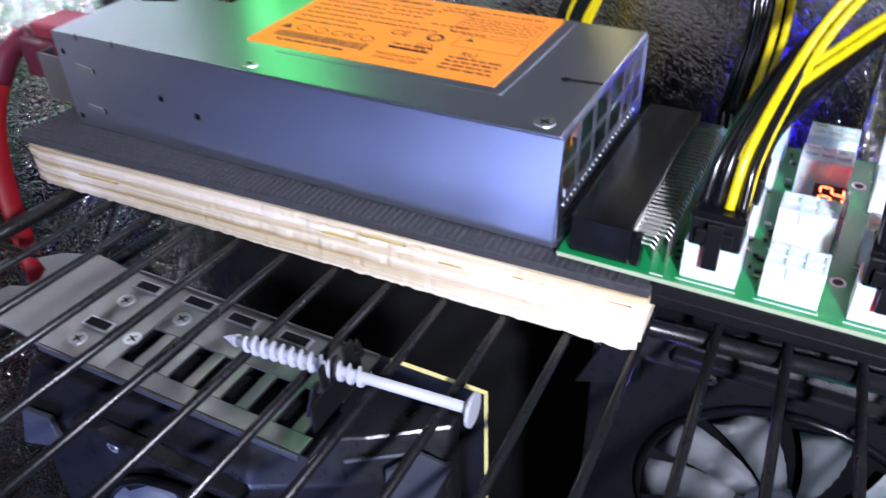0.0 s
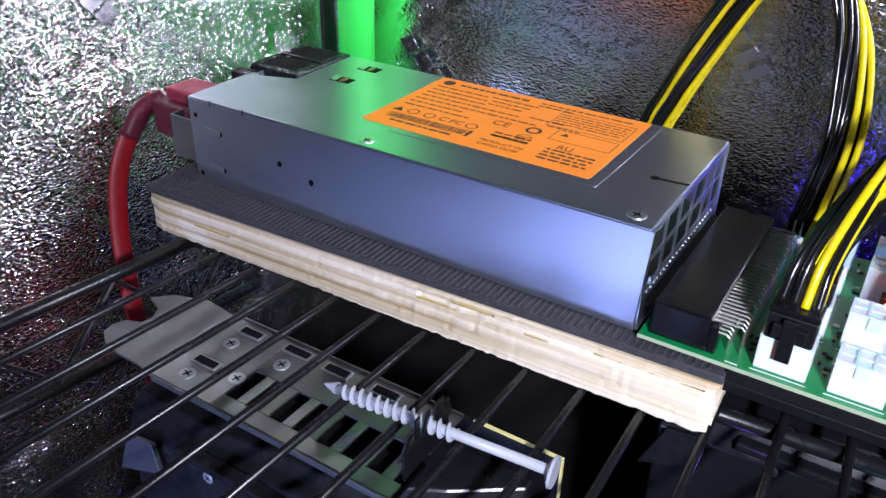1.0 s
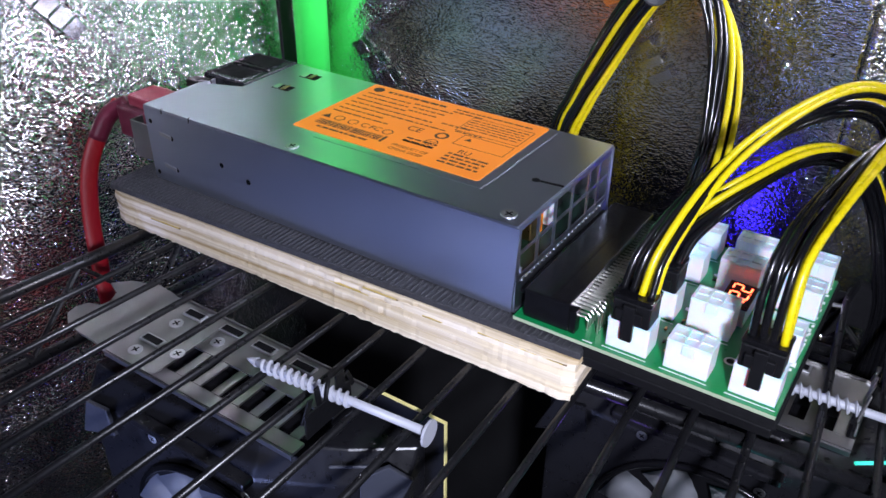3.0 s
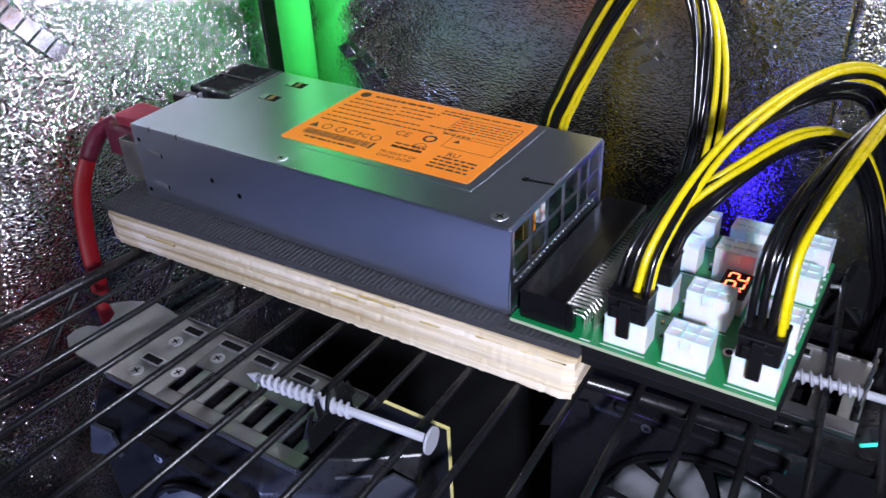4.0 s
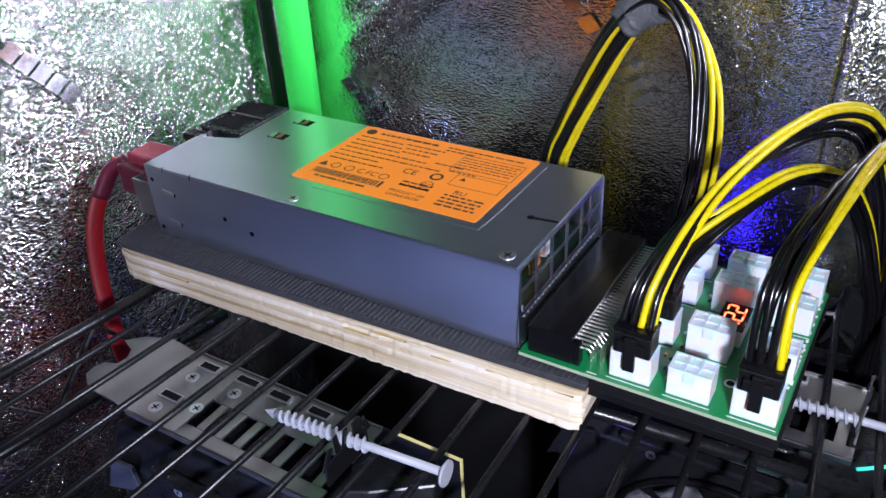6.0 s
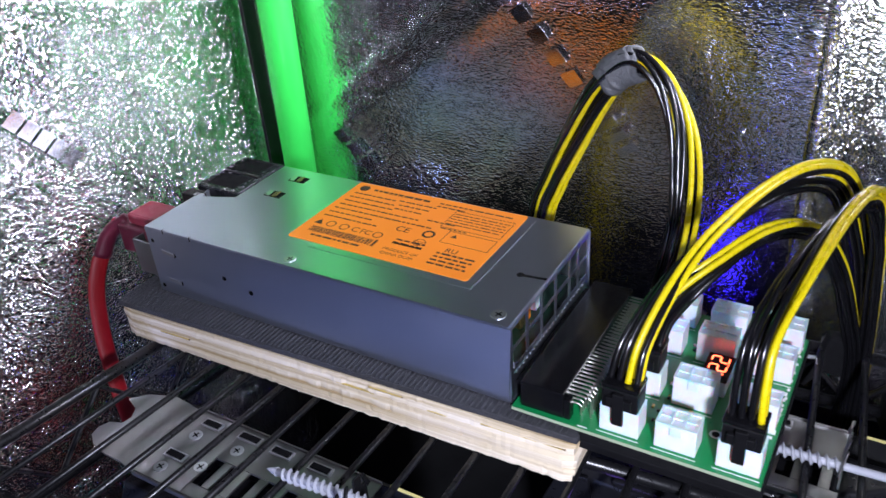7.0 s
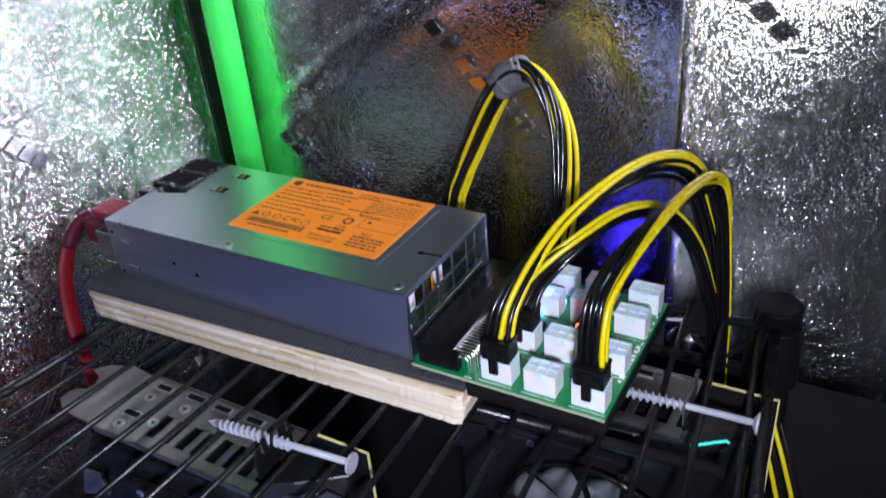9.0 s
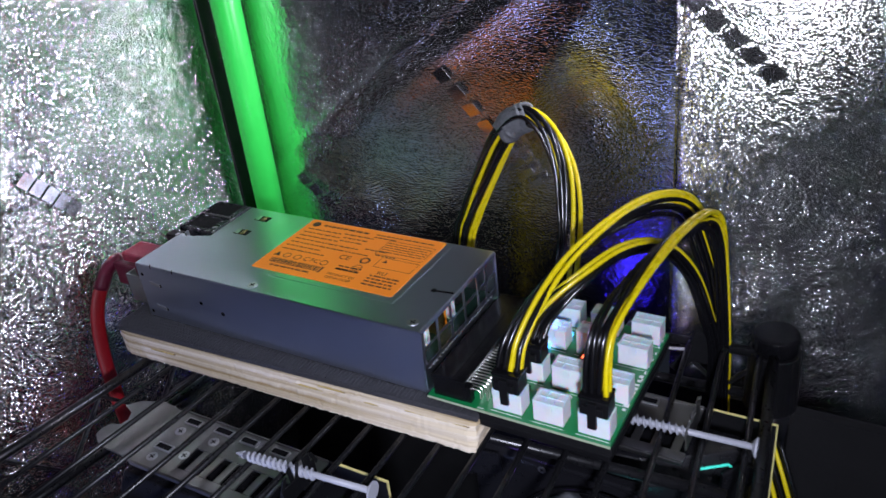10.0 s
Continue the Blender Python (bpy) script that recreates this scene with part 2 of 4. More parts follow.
# ---- the foil tent ----
def foil_wall(name, p, q, z0, z1, nx=60, nz=60, wave=0.002, seed=0.0, thick=0.002, folds=(), foil=None):
    """A hanging foil sheet from plan point p to q, softly waved and creased, with thickness."""
    bm = bmesh.new()
    p, q = Vector((*p, 0)), Vector((*q, 0))
    along = (q - p)
    size = along.length
    nrm = Vector((-along.y, along.x, 0)).normalized()
    rows = []
    for back in (0, 1):
        g = []
        for i in range(nx + 1):
            col = []
            for k in range(nz + 1):
                u, z = i / nx, z0 + (z1 - z0) * k / nz
                w = wave * noise.noise(Vector((u * size * 9 + seed, z * 7, seed))) * min(1, 8 * u, 8 * (1 - u))
                for (ua, za, ub, zb, high, wide) in folds:
                    dx, dz = (ub - ua), (zb - za)
                    far = abs((u * size - ua) * dz - (z - za) * dx) / math.hypot(dx, dz)
                    w += high * math.exp(-(far / wide) ** 2) * min(1, 8 * u, 8 * (1 - u))
                col.append(bm.verts.new(p + along * u + nrm * (w - back * thick) + Vector((0, 0, z))))
            g.append(col)
        rows.append(g)
        for i in range(nx):
            for k in range(nz):
                bm.faces.new((g[i][k], g[i + 1][k], g[i + 1][k + 1], g[i][k + 1]))
    a, b = rows
    for i in range(nx):
        for k in (0, nz):
            bm.faces.new((a[i][k], a[i + 1][k], b[i + 1][k], b[i][k]))
    for k in range(nz):
        for i in (0, nx):
            bm.faces.new((a[i][k], a[i][k + 1], b[i][k + 1], b[i][k]))
    ob = finish(name, bm, foil or MYLAR, smooth=True)
    return tagged(ob, "crinkled silver foil tent wall with pressed dimples", "tent wall", kind="structure")


def marks(wall, centres, along, up, face, w, h, material):
    """Slanted printed blocks on a foil wall."""
    along, up, face = Vector(along).normalized(), Vector(up).normalized(), Vector(face).normalized()
    for c in centres:
        c = Vector(c)
        bm = bmesh.new()
        lo = [bm.verts.new(c + along * sx * w / 2 + up * sz * h / 2 + along * sz * w * 0.12) for sx, sz in ((-1, -1), (1, -1), (1, 1), (-1, 1))]
        hi = [bm.verts.new(v.co + face * 0.0004) for v in lo]
        bm.faces.new(lo)
        bm.faces.new(hi)
        for k in range(4):
            bm.faces.new((lo[k], lo[(k + 1) % 4], hi[(k + 1) % 4], hi[k]))
        part("printed_mark", bm, material, wall)


ZB, ZT = -0.42, 0.78
CL = (-0.266, 0.166)
CR = (0.078, 0.182)
back = foil_wall("wall_back", CR, CL, -0.075, ZT, 110, 240, 0.002, 1.0, folds=(
    (0.300, 0.020, 0.120, 0.150, 0.0022, 0.010), (0.285, 0.050, 0.140, 0.160, 0.0018, 0.005), (0.10, 0.10, 0.02, 0.20, 0.0014, 0.012)), foil=MYLAR_FLAT)
# Dark sheet added to make the shaded space below the foil black.
tagged(finish("dark_back_sheet", box(-0.275, 0.30, 0.150, 0.158, ZB, -0.080), TENT_DARK), "dark sheet added for the shade below the back foil", "tent wall", kind="structure")
left = foil_wall("wall_left", CL, (-0.2787, -0.110), ZB, ZT, 70, 140, 0.0015, 5.0)
# Unseen dark sheet added so the back foil mirrors less light.
tagged(finish("dark_left_sheet", box(-0.300, -0.2795, -0.555, -0.112, ZB, ZT), TENT_DARK), "unseen dark sheet added to darken what the back foil mirrors", "tent wall", kind="structure")
side = foil_wall("wall_side", (0.30, 0.290), CR, ZB, ZT, 50, 140, 0.002, 11.0, foil=MYLAR_SIDE)
right = foil_wall("wall_right", (0.310, -0.555), (0.310, 0.330), ZB, ZT, 60, 60, 0.003, 17.0, foil=MYLAR_SIDE)
# Unseen dark sheet added in place of the open, unlit front.
tagged(finish("dark_front_sheet", box(-0.32, 0.36, -0.57, -0.555, ZB, ZT), TENT_DARK), "unseen dark sheet added for the open unlit front", "tent wall", kind="structure")
tagged(finish("floor", box(-0.34, 0.38, -0.60, 0.36, ZB - 0.01, ZB), TENT_DARK), "dark cloth tent floor", "floor", kind="structure")
# Unseen ceiling, darkened to keep reflected light out of the foil.
tagged(finish("ceiling", box(-0.34, 0.38, -0.60, 0.36, ZT, ZT + 0.01), TENT_DARK), "unseen ceiling kept dark to cut reflected light", "ceiling", kind="structure")

DIAG = (0.62, 0.03, -0.78)
UPD = (0.78, 0.04, 0.62)
BACKN = (0.055, -1, 0)
marks(back, [(-0.206 + 0.0095 * k, 0.1640 + 0.0005 * k, 0.024 - 0.0085 * k) for k in range(3)], DIAG, UPD, BACKN, 0.0095, 0.0085, FOIL_PRINT)
marks(back, [(-0.076 + 0.0098 * k, 0.172 + 0.0005 * k, 0.112 - 0.0112 * k) for k in range(4)], DIAG, UPD, BACKN, 0.0095, 0.0085, FOIL_PRINT)
marks(back, [(-0.031 + 0.0060 * k, 0.1712 + 0.0004 * k, 0.062 - 0.0068 * k) for k in range(4)], DIAG, UPD, BACKN, 0.0048, 0.012, FOIL_LITE)
marks(left, [(-0.2715 + 0.0003 * k, -0.012 + 0.0060 * k, 0.092 - 0.0074 * k) for k in range(5)], (0, 0.65, -0.76), (0, 0.76, 0.65), (1, 0, 0), 0.0080, 0.0100, FOIL_LITE)
marks(side, [(0.084 + 0.0102 * k, 0.1835 + 0.0050 * k, 0.160 - 0.0111 * k) for k in range(5)], (0.62, 0.30, -0.72), (0.65, 0.32, 0.69), (0.44, -0.90, 0), 0.0115, 0.0090, FOIL_PRINT)

lt = thing("light_tube", "glowing green light tube standing in the tent corner", "light tube", (-0.236, 0.150, 0))
part("tube", tube([(0.0005, 0, -0.05), (0.003, 0, 0.1), (0.006, 0.002, 0.5)], 0.0105, 20), GREEN_GLOW, lt, smooth=True)
part("edge_strip", box(-0.0162, -0.0138, -0.011, 0.001, -0.05, 0.5, 0.0006), BLACK, lt, "black edging beside the tube")
# Glowing strip added as the tube's reflection in the foil.
part("tube_reflection", box(-0.0275, -0.0168, 0.000, 0.004, -0.05, 0.5, 0.0010), GREEN_REFLECTED, lt, "dim glowing strip for the tube reflection behind the edging")
part("end_cap", disc((0, 0, -0.075), (0, 0, 1), 0.0125, 0.028, 16), BLACK, lt)

# ---- plywood and mat ----
WOOD_TURN = 2.4


def wood_mat(name, a, b):
    m = bpy.data.materials.new(name)
    m.use_nodes = True
    nt = m.node_tree
    n, l = nt.nodes, nt.links
    bs = n["Principled BSDF"]
    bs.inputs["Roughness"].default_value = 0.75
    tc = n.new("ShaderNodeTexCoord")
    mp = n.new("ShaderNodeMapping")
    mp.inputs["Scale"].default_value = (2.6, 40, 170)
    l.new(tc.outputs["Object"], mp.inputs["Vector"])
    nz = n.new("ShaderNodeTexNoise")
    nz.inputs["Scale"].default_value = 1.5
    nz.inputs["Detail"].default_value = 8
    nz.inputs["Roughness"].default_value = 0.58
    l.new(mp.outputs[0], nz.inputs["Vector"])
    cr = n.new("ShaderNodeValToRGB")
    cr.color_ramp.elements[0].color, cr.color_ramp.elements[0].position = (*a, 1), 0.34
    cr.color_ramp.elements[1].color, cr.color_ramp.elements[1].position = (*b, 1), 0.56
    l.new(nz.outputs["Fac"], cr.inputs[0])
    l.new(cr.outputs[0], bs.inputs["Base Color"])
    bp = n.new("ShaderNodeBump")
    bp.inputs["Strength"].default_value = 0.7
    bp.inputs["Distance"].default_value = 0.0008
    l.new(nz.outputs["Fac"], bp.inputs["Height"])
    l.new(bp.outputs[0], bs.inputs["Normal"])
    return m


PLY_A = wood_mat("pale_veneer", (0.42, 0.30, 0.15), (0.80, 0.71, 0.57))
PLY_B = wood_mat("brown_veneer", (0.34, 0.22, 0.08), (0.76, 0.65, 0.47))
YELLOW_WOOD = mat("yellow_glue_line", (0.58, 0.44, 0.14), 0.8, 0, 0.3, 200, 0.4, 900)
GLUE = mat("dark_split", (0.16, 0.10, 0.03), 0.8)
board = thing("plywood_board", "rough-sawn pale plywood board lying on the wire shelf", "board", (-0.0965, -0.012, -0.022), WOOD_TURN)
cuts = (0.0, 0.0034, 0.0062, 0.0094, 0.0122, 0.0152, 0.018)
for i, (z0, z1) in enumerate(zip(cuts, cuts[1:])):
    n = 120
    ring = []
    for k in range(n + 1):
        y = 0.0005 * noise.noise(Vector((k * 0.9, i * 3.1, 2))) + 0.0005 * noise.noise(Vector((k * 0.06, i * 0.35, 7)))
        if i in (2, 4) and 52 < k < 80 and (k + i) % 9 < 6:
            y += 0.0006
        y += 0.0018 * max(0, 1 - k / 3) + 0.0014 * max(0, 1 - (n - k) / 2)
        ring.append((-0.1275 + 0.255 * k / n, y))
    ring += [(0.1275 + 0.0008 * ((i * 7) % 3 - 1), 0.003), (0.1275 + 0.0006 * ((i * 5) % 3 - 1), 0.100), (-0.1275, 0.100)]
    bm = prism(ring, z0 + 0.00003, z1 - 0.00003)
    for v in bm.verts:
        if v.co.y < 0.006:
            # sawn edges: splinters below, a pale lip above, a torn end
            if i == 0 and v.co.z < z1 - 0.001:
                v.co.z += 0.0009 * noise.noise(Vector((v.co.x * 420, 3.0, 1.0))) + 0.0004
            if i == 5 and v.co.z > z0 + 0.001:
                v.co.z -= 0.0003 + 0.0006 * abs(noise.noise(Vector((v.co.x * 90, 8.0, 1.0))))
            v.co.y -= 0.0034 * (v.co.x / 0.255 + 0.5) * (1 - v.co.z / 0.018)
            v.co.z -= 0.0012 * (v.co.x / 0.255 + 0.5) * (1 - v.co.z / 0.018)
        if v.co.x > 0.122:
            v.co.x += 0.0012 * noise.noise(Vector((i * 1.3, v.co.y * 160, 4.0)))
    part("ply", bm, PLY_A if i % 2 == 0 else PLY_B, board)
for x, z, w in ((0.012, 0.0122, 0.022), (0.026, 0.0094, 0.014), (0.046, 0.0094, 0.020), (0.060, 0.0122, 0.010), (-0.100, 0.0094, 0.02), (0.086, 0.0140, 0.038), (0.098, 0.0094, 0.026), (0.030, 0.0152, 0.018)):
    s = part("split", box(x, x + w, -0.0007, 0.004, z - 0.00022, z + 0.00022), GLUE, board)
    part("split_rim", moved(box(0, w * 0.96, -0.0009, 0.004, 0.00024, 0.00046, 0.0), pose(x, 0, z, 0, 0.6, 0)), YELLOW_WOOD, s)

mat_ob = thing("rubber_mat", "black ribbed anti-slip rubber mat lying on the board", "mat", (-0.0965, -0.012, -0.004), WOOD_TURN)
part("sheet", box(-0.1285, 0.1285, 0.0002, 0.100, 0.0, 0.0032, 0.0004), RUBBER, mat_ob)
bm = bmesh.new()
for k in range(101):
    x = -0.127 + 0.0025 * k
    worn = 0.0007 * max(0.0, 1.0 - (x + 0.127) / 0.16)
    tube([(x + 0.004 * q / 66, 0.001 + 0.098 * q / 66, 0.0029 + 0.0003 * worn / 0.0007 + worn * 0.7 * (q % 2)) for q in range(67)], 0.0008, 5, bm)
tagged(part("ribs", bm, RUBBER, mat_ob), kind="stuff")
pad = thing("foam_pad", "black foam pad under the green board", "pad")
part("foam_sheet", box(0.031, 0.1015, -0.0035, 0.095, -0.0040, 0.0003, 0.0006), FOAM, pad)
part("stiff_sheet", box(0.026, 0.1005, -0.0030, 0.095, -0.0085, -0.0042, 0.0006), BLACK, pad)

# ---- wire shelf ----
shelf = thing("wire_shelf", "black coated wire shelf rack under the board", "shelf")
ZR = -0.0240
for k in range(-3, 14):
    x = -0.1190 + 0.0213 * k
    s = -0.02 - 0.6 * x
    y1 = 0.128 + 0.0009 * k
    pts = [(x - 0.175 * s, -0.175, ZR), (x, 0.0, ZR - 0.0004), (x + 0.12 * s, 0.12, ZR), (x + 0.12 * s, y1, ZR - 0.003)]
    part("rod", tube(pts, 0.0016, 10), ROD, shelf, smooth=True)
for y, z, r in ((0.010, -0.0280, 0.0030), (-0.165, -0.0280, 0.0030), (0.126, -0.0275, 0.0030), (0.128, -0.0600, 0.0030)):
    part("cross_wire", tube([(-0.205, y - 0.016, z), (0.150, y + 0.007, z)], r, 12), ROD, shelf, smooth=True)
for z, r in ((-0.0245, 0.0030), (-0.0640, 0.0030)):
    part("side_rail", tube([(-0.200, 0.02, z), (-0.213, -0.090, z), (-0.226, -0.19, z)], r, 12), ROD, shelf, smooth=True)
    part("side_rail", tube([(0.150, 0.135, z), (0.168, -0.02, z), (0.182, -0.19, z)], r, 12), ROD, shelf, smooth=True)
zig = []
for k in range(7):
    u = k / 6
    zig.append((-0.200 - 0.024 * u, 0.010 - 0.19 * u, -0.026 if k % 2 == 0 else -0.062))
part("side_truss", tube(zig, 0.0018, 8), ROD, shelf)
zig = []
for k in range(13):
    u = k / 12
    zig.append((0.150 - 0.34 * u, 0.134 - 0.032 * u, -0.028 if k % 2 == 0 else -0.058))
part("back_truss", tube(zig, 0.0018, 8), ROD, shelf)
post = thing("shelf_post", "black round shelf post with a ribbed cap", "shelf post", (0.150, 0.138, 0))
part("pole", disc((0, 0, -0.42), (0, 0, 1), 0.0125, 0.385, 28), BLACK_GLOSS, post, smooth=True)
part("sleeve", disc((0, 0, -0.066), (0, 0, 1), 0.0155, 0.040, 28, r2=0.0142, bevel=0.0008), BLACK, post, smooth=False)
part("cap", disc((0, 0, -0.026), (0, 0, 1), 0.0128, 0.012, 28, bevel=0.0015), BLACK_GLOSS, post, smooth=False)
part("collar", disc((0, 0, -0.031), (0, 0, 1), 0.0138, 0.004, 28, bevel=0.0008), BLACK_GLOSS, post)

# ---- power supply ----
PL, PW, PH = 0.209, 0.086, 0.0395
T = 0.0009
psu = thing("power_supply", "flat zinc-plated power supply with an orange label on the mat", "power supply")
bm = box(-PL, 0.0008, 0, T, 0.0, PH - 0.0010, 0.0002)
for v in bm.verts:
    if v.co.x > -0.01:
        v.co.x -= 0.0022 * (1 - v.co.z / PH)
front = part("front_panel", bm, STEEL, psu)
part("back_panel", box(-PL, 0.0, PW - T, PW, 0.0, PH - 0.0010), STEEL, psu)
part("base_panel", box(-PL, 0.0, T, PW - T, 0.0, T), STEEL, psu)
part("end_panel", box(-PL, -PL + T, T, 0.046, T, PH - 0.0010), STEEL, psu)
lid = part("lid", prism([(-PL + 0.0004, -0.0001), (-0.0004, -0.0001), (-0.0004, PW), (-0.187, PW), (-0.1855, 0.0435), (-0.203, 0.0375), (-0.209, 0.0365)], PH - 0.0009, PH, bevel=0.00035), STEEL, psu)
part("lid_flange", box(-0.0013, -0.0003, 0.0010, PW - 0.0010, PH - 0.0032, PH - 0.0011), STEEL, psu)

# open grille at the plug end
grille = part("grille", box(-0.0012, -0.0004, T, PW - T, T, 0.0135), STEEL, psu)
for y0, y1 in ((0.0010, 0.0034), (0.0168, 0.0184), (0.0312, 0.0326), (0.0462, 0.0476), (0.0618, 0.0632), (0.0720, 0.0734), (0.0826, 0.0850)):
    part("bar", box(-0.0012, -0.0004, y0, y1, 0.0136, PH - 0.0034), STEEL, grille)
for z0, z1 in ((0.0140, 0.0160), (0.0252, 0.0266)):
    for ya, yb in ((0.0035, 0.0167), (0.0185, 0.0311), (0.0327, 0.0461), (0.0477, 0.0617), (0.0633, 0.0719), (0.0735, 0.0825)):
        part("bar", box(-0.0011, -0.0005, ya, yb, z0, z1), STEEL, grille)
# Near-black sheet added for the shaded depth behind the grille.
part("inner_shade", box(-0.050, -0.049, T, PW - T, T, PH - 0.001), DARK, psu)
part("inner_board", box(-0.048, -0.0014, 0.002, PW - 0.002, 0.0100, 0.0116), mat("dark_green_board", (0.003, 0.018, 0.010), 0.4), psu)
for x, y, w, d, z, m in ((-0.014, 0.006, 0.007, 0.008, 0.030, BLACK), (-0.012, 0.022, 0.004, 0.004, 0.031, NYLON), (-0.012, 0.034, 0.008, 0.009, 0.030, BRASS),
                         (-0.012, 0.050, 0.004, 0.005, 0.034, NYLON), (-0.016, 0.064, 0.010, 0.008, 0.028, BLACK), (-0.012, 0.040, 0.006, 0.005, 0.036, ORANGE)):
    part("inner_component", box(x - w, x, y, y + d, 0.0117, z, 0.0006), m, psu)
for k in range(22):
    y = 0.006 + 0.0034 * k
    part("solder_joint", disc((-0.0006, y, 0.0128), (1, 0, 0.6), 0.0007, 0.0007, 6), CHROME, psu)
part("plug_tongue", box(0.0002, 0.0060, 0.004, PW - 0.006, 0.0085, 0.0100), DARK, psu)
part("lance", box(0.0012, 0.0020, -0.0002, 0.0006, 0.0200, 0.0225), CHROME, psu)


def flat_screw(c, axis, r, parent, material=CHROME):
    s = part("screw", disc(c, axis, r, 0.0004, 18, bevel=0.00012), material, parent)
    a = Vector(axis).normalized()
    u = a.cross(Vector((0.3, 0.8, 0.5))).normalized()
    v = a.cross(u)
    bm = None
    for d, e in ((u, v), (v, u)):
        b = box(-r * 0.55, r * 0.55, -r * 0.11, r * 0.11, 0, 0.00006)
        b.transform(Matrix.Translation(Vector(c) + a * 0.00041) @ Matrix((d, e, a)).transposed().to_4x4())
        bm = join(bm, b)
    # Near-black bars paint the shade in the driver cross.
    part("cross_slot", bm, DARK, s)
    return s


flat_screw((-0.0078, 0.0062, PH - 0.0001), (0, 0, 1), 0.0033, psu)
flat_screw((-0.1160, 0.0052, PH - 0.0001), (0, 0, 1), 0.0030, psu)
# keyhole, label shelf, vents; flat near-black patches paint the shade in openings
part("pressed_line", tube(glide([(-0.1150, 0.0178, PH), (-0.0700, 0.0178, PH), (-0.0310, 0.0178, PH), (-0.0275, 0.0205, PH), (-0.0268, 0.0420, PH), (-0.0268, 0.0830, PH)], 6), 0.00022, 6), STEEL, lid, smooth=True)
part("keyhole", join(disc((-0.0128, 0.0366, PH), (0, 0, 1), 0.0017, 0.0001, 14), moved(box(-0.0125, -0.0008, -0.0008, 0.0008, 0, 0.0001), Matrix.Translation((0, 0.0378, PH + 0.00002)) @ pose(0, 0, 0, 0, 0, 6))), DARK, psu)
for x, y in ((-0.168, 0.0550), (-0.167, 0.0745)):
    v = part("vent", box(x - 0.0055, x + 0.0055, y - 0.0032, y + 0.0032, PH - 0.00005, PH + 0.00008), DARK, psu)
    part("tab", moved(box(-0.0018, 0.0018, -0.0026, 0.0026, 0, 0.0004), pose(x + 0.001, y, PH + 0.0001, 0, -14, 10)), BRASS, v)
    part("tab", moved(box(-0.0012, 0.0012, -0.0028, 0.0028, 0, 0.0004), pose(x - 0.0035, y, PH + 0.0001, 0, 10, 10)), CHROME, v)
for x, z, r in ((-0.158, 0.0205, 0.0013), (-0.1413, 0.0165, 0.0014), (-0.2052, 0.0315, 0.0012), (-0.2058, 0.0040, 0.0012)):
    part("screw_hole", disc((x, 0.0, z), (0, -1, 0), r, 0.00008, 12), DARK, front)
for z in (0.0255, 0.0085):
    part("lance_slot", disc((-0.1915, 0.0, z), (0, -1, 0), 0.0013, 0.0001, 10), DARK, front)
    part("lance_tab", moved(box(-0.0085, 0, -0.0005, 0.0, -0.0010, 0.0010), pose(-0.1915, 0.0, z, 0, 6, -2)), CHROME, front)
for x in (-0.196, -0.177):
    part("lid_notch", box(x, x + 0.0006, -0.0001, 0.001, PH - 0.0022, PH + 0.00005), DARK, front)

# black fan housing at the far end
fan = part("fan_housing", box(-0.2175, -0.1875, 0.0465, 0.0860, 0.001, PH + 0.0008, 0.0008), mat("glossy_dark_housing", (0.018, 0.019, 0.023), 0.25), psu, "black plastic fan housing")
for y0, y1 in ((0.0500, 0.0640), (0.0690, 0.0835)):
    # Raised near-black patch paints the shade of a sunk panel.
    part("recess_shade", box(-0.2135, -0.1925, y0, y1, PH + 0.0007, PH + 0.00095), DARK, fan)
part("rib", box(-0.2150, -0.1890, 0.0655, 0.0675, PH + 0.0007, PH + 0.0016, 0.0003), BLACK, fan)
part("release_lever", moved(box(-0.006, 0.006, -0.004, 0.004, -0.006, 0.006, 0.001), pose(-0.214, 0.040, 0.033)), BLACK, psu)
part("handle_tab", box(-0.2125, -0.2060, 0.0370, 0.0410, PH - 0.0030, PH - 0.0005, 0.0005), STEEL, psu)

# inlet guard
gx0, gx1, gy0, gy1, gz0, gz1 = -0.2235, -PL, 0.0012, 0.030, 0.0085, 0.0275
bm = box(gx0, gx1, gy0, gy0 + 0.0007, gz0, gz1)
box(gx0, gx0 + 0.0007, gy0 + 0.0007, 0.0085, gz0, gz1, 0, bm)
box(gx0, gx1, gy0, gy1, gz0 - 0.0007, gz0, 0, bm)
part("inlet_guard", bm, STEEL_DARK, psu, "bent steel guard round the power inlet")
part("inlet", box(-0.2135, -PL, 0.009, 0.034, 0.0085, 0.0345, 0.001), BLACK, psu)

# orange label and its print
SX0, SX1, SY0, SY1 = -0.1320, -0.0315, 0.0222, 0.0852
ZS = PH + 0.00015
lab = part("sticker", prism([(SX0 + 0.001, SY0), (SX1 - 0.001, SY0), (SX1, SY0 + 0.001), (SX1, SY1 - 0.001), (SX1 - 0.001, SY1), (SX0 + 0.001, SY1), (SX0, SY1 - 0.001), (SX0, SY0 + 0.001)], PH, ZS), ORANGE, psu, "orange printed rating label")


def ink(x0, x1, y0, y1):
    return box(SX0 + x0, SX0 + x1, SY0 + y0, SY0 + y1, ZS, ZS + 0.00004)


def ring(x, y, r, w):
    bm = bmesh.new()
    for k in range(20):
        a0, a1 = 2 * math.pi * k / 20, 2 * math.pi * (k + 1) / 20
        bm.faces.new([bm.verts.new((SX0 + x + q * math.cos(a), SY0 + y + q * math.sin(a), ZS + 0.00005)) for q, a in ((r, a0), (r, a1), (r - w, a1), (r - w, a0))])
    return bm


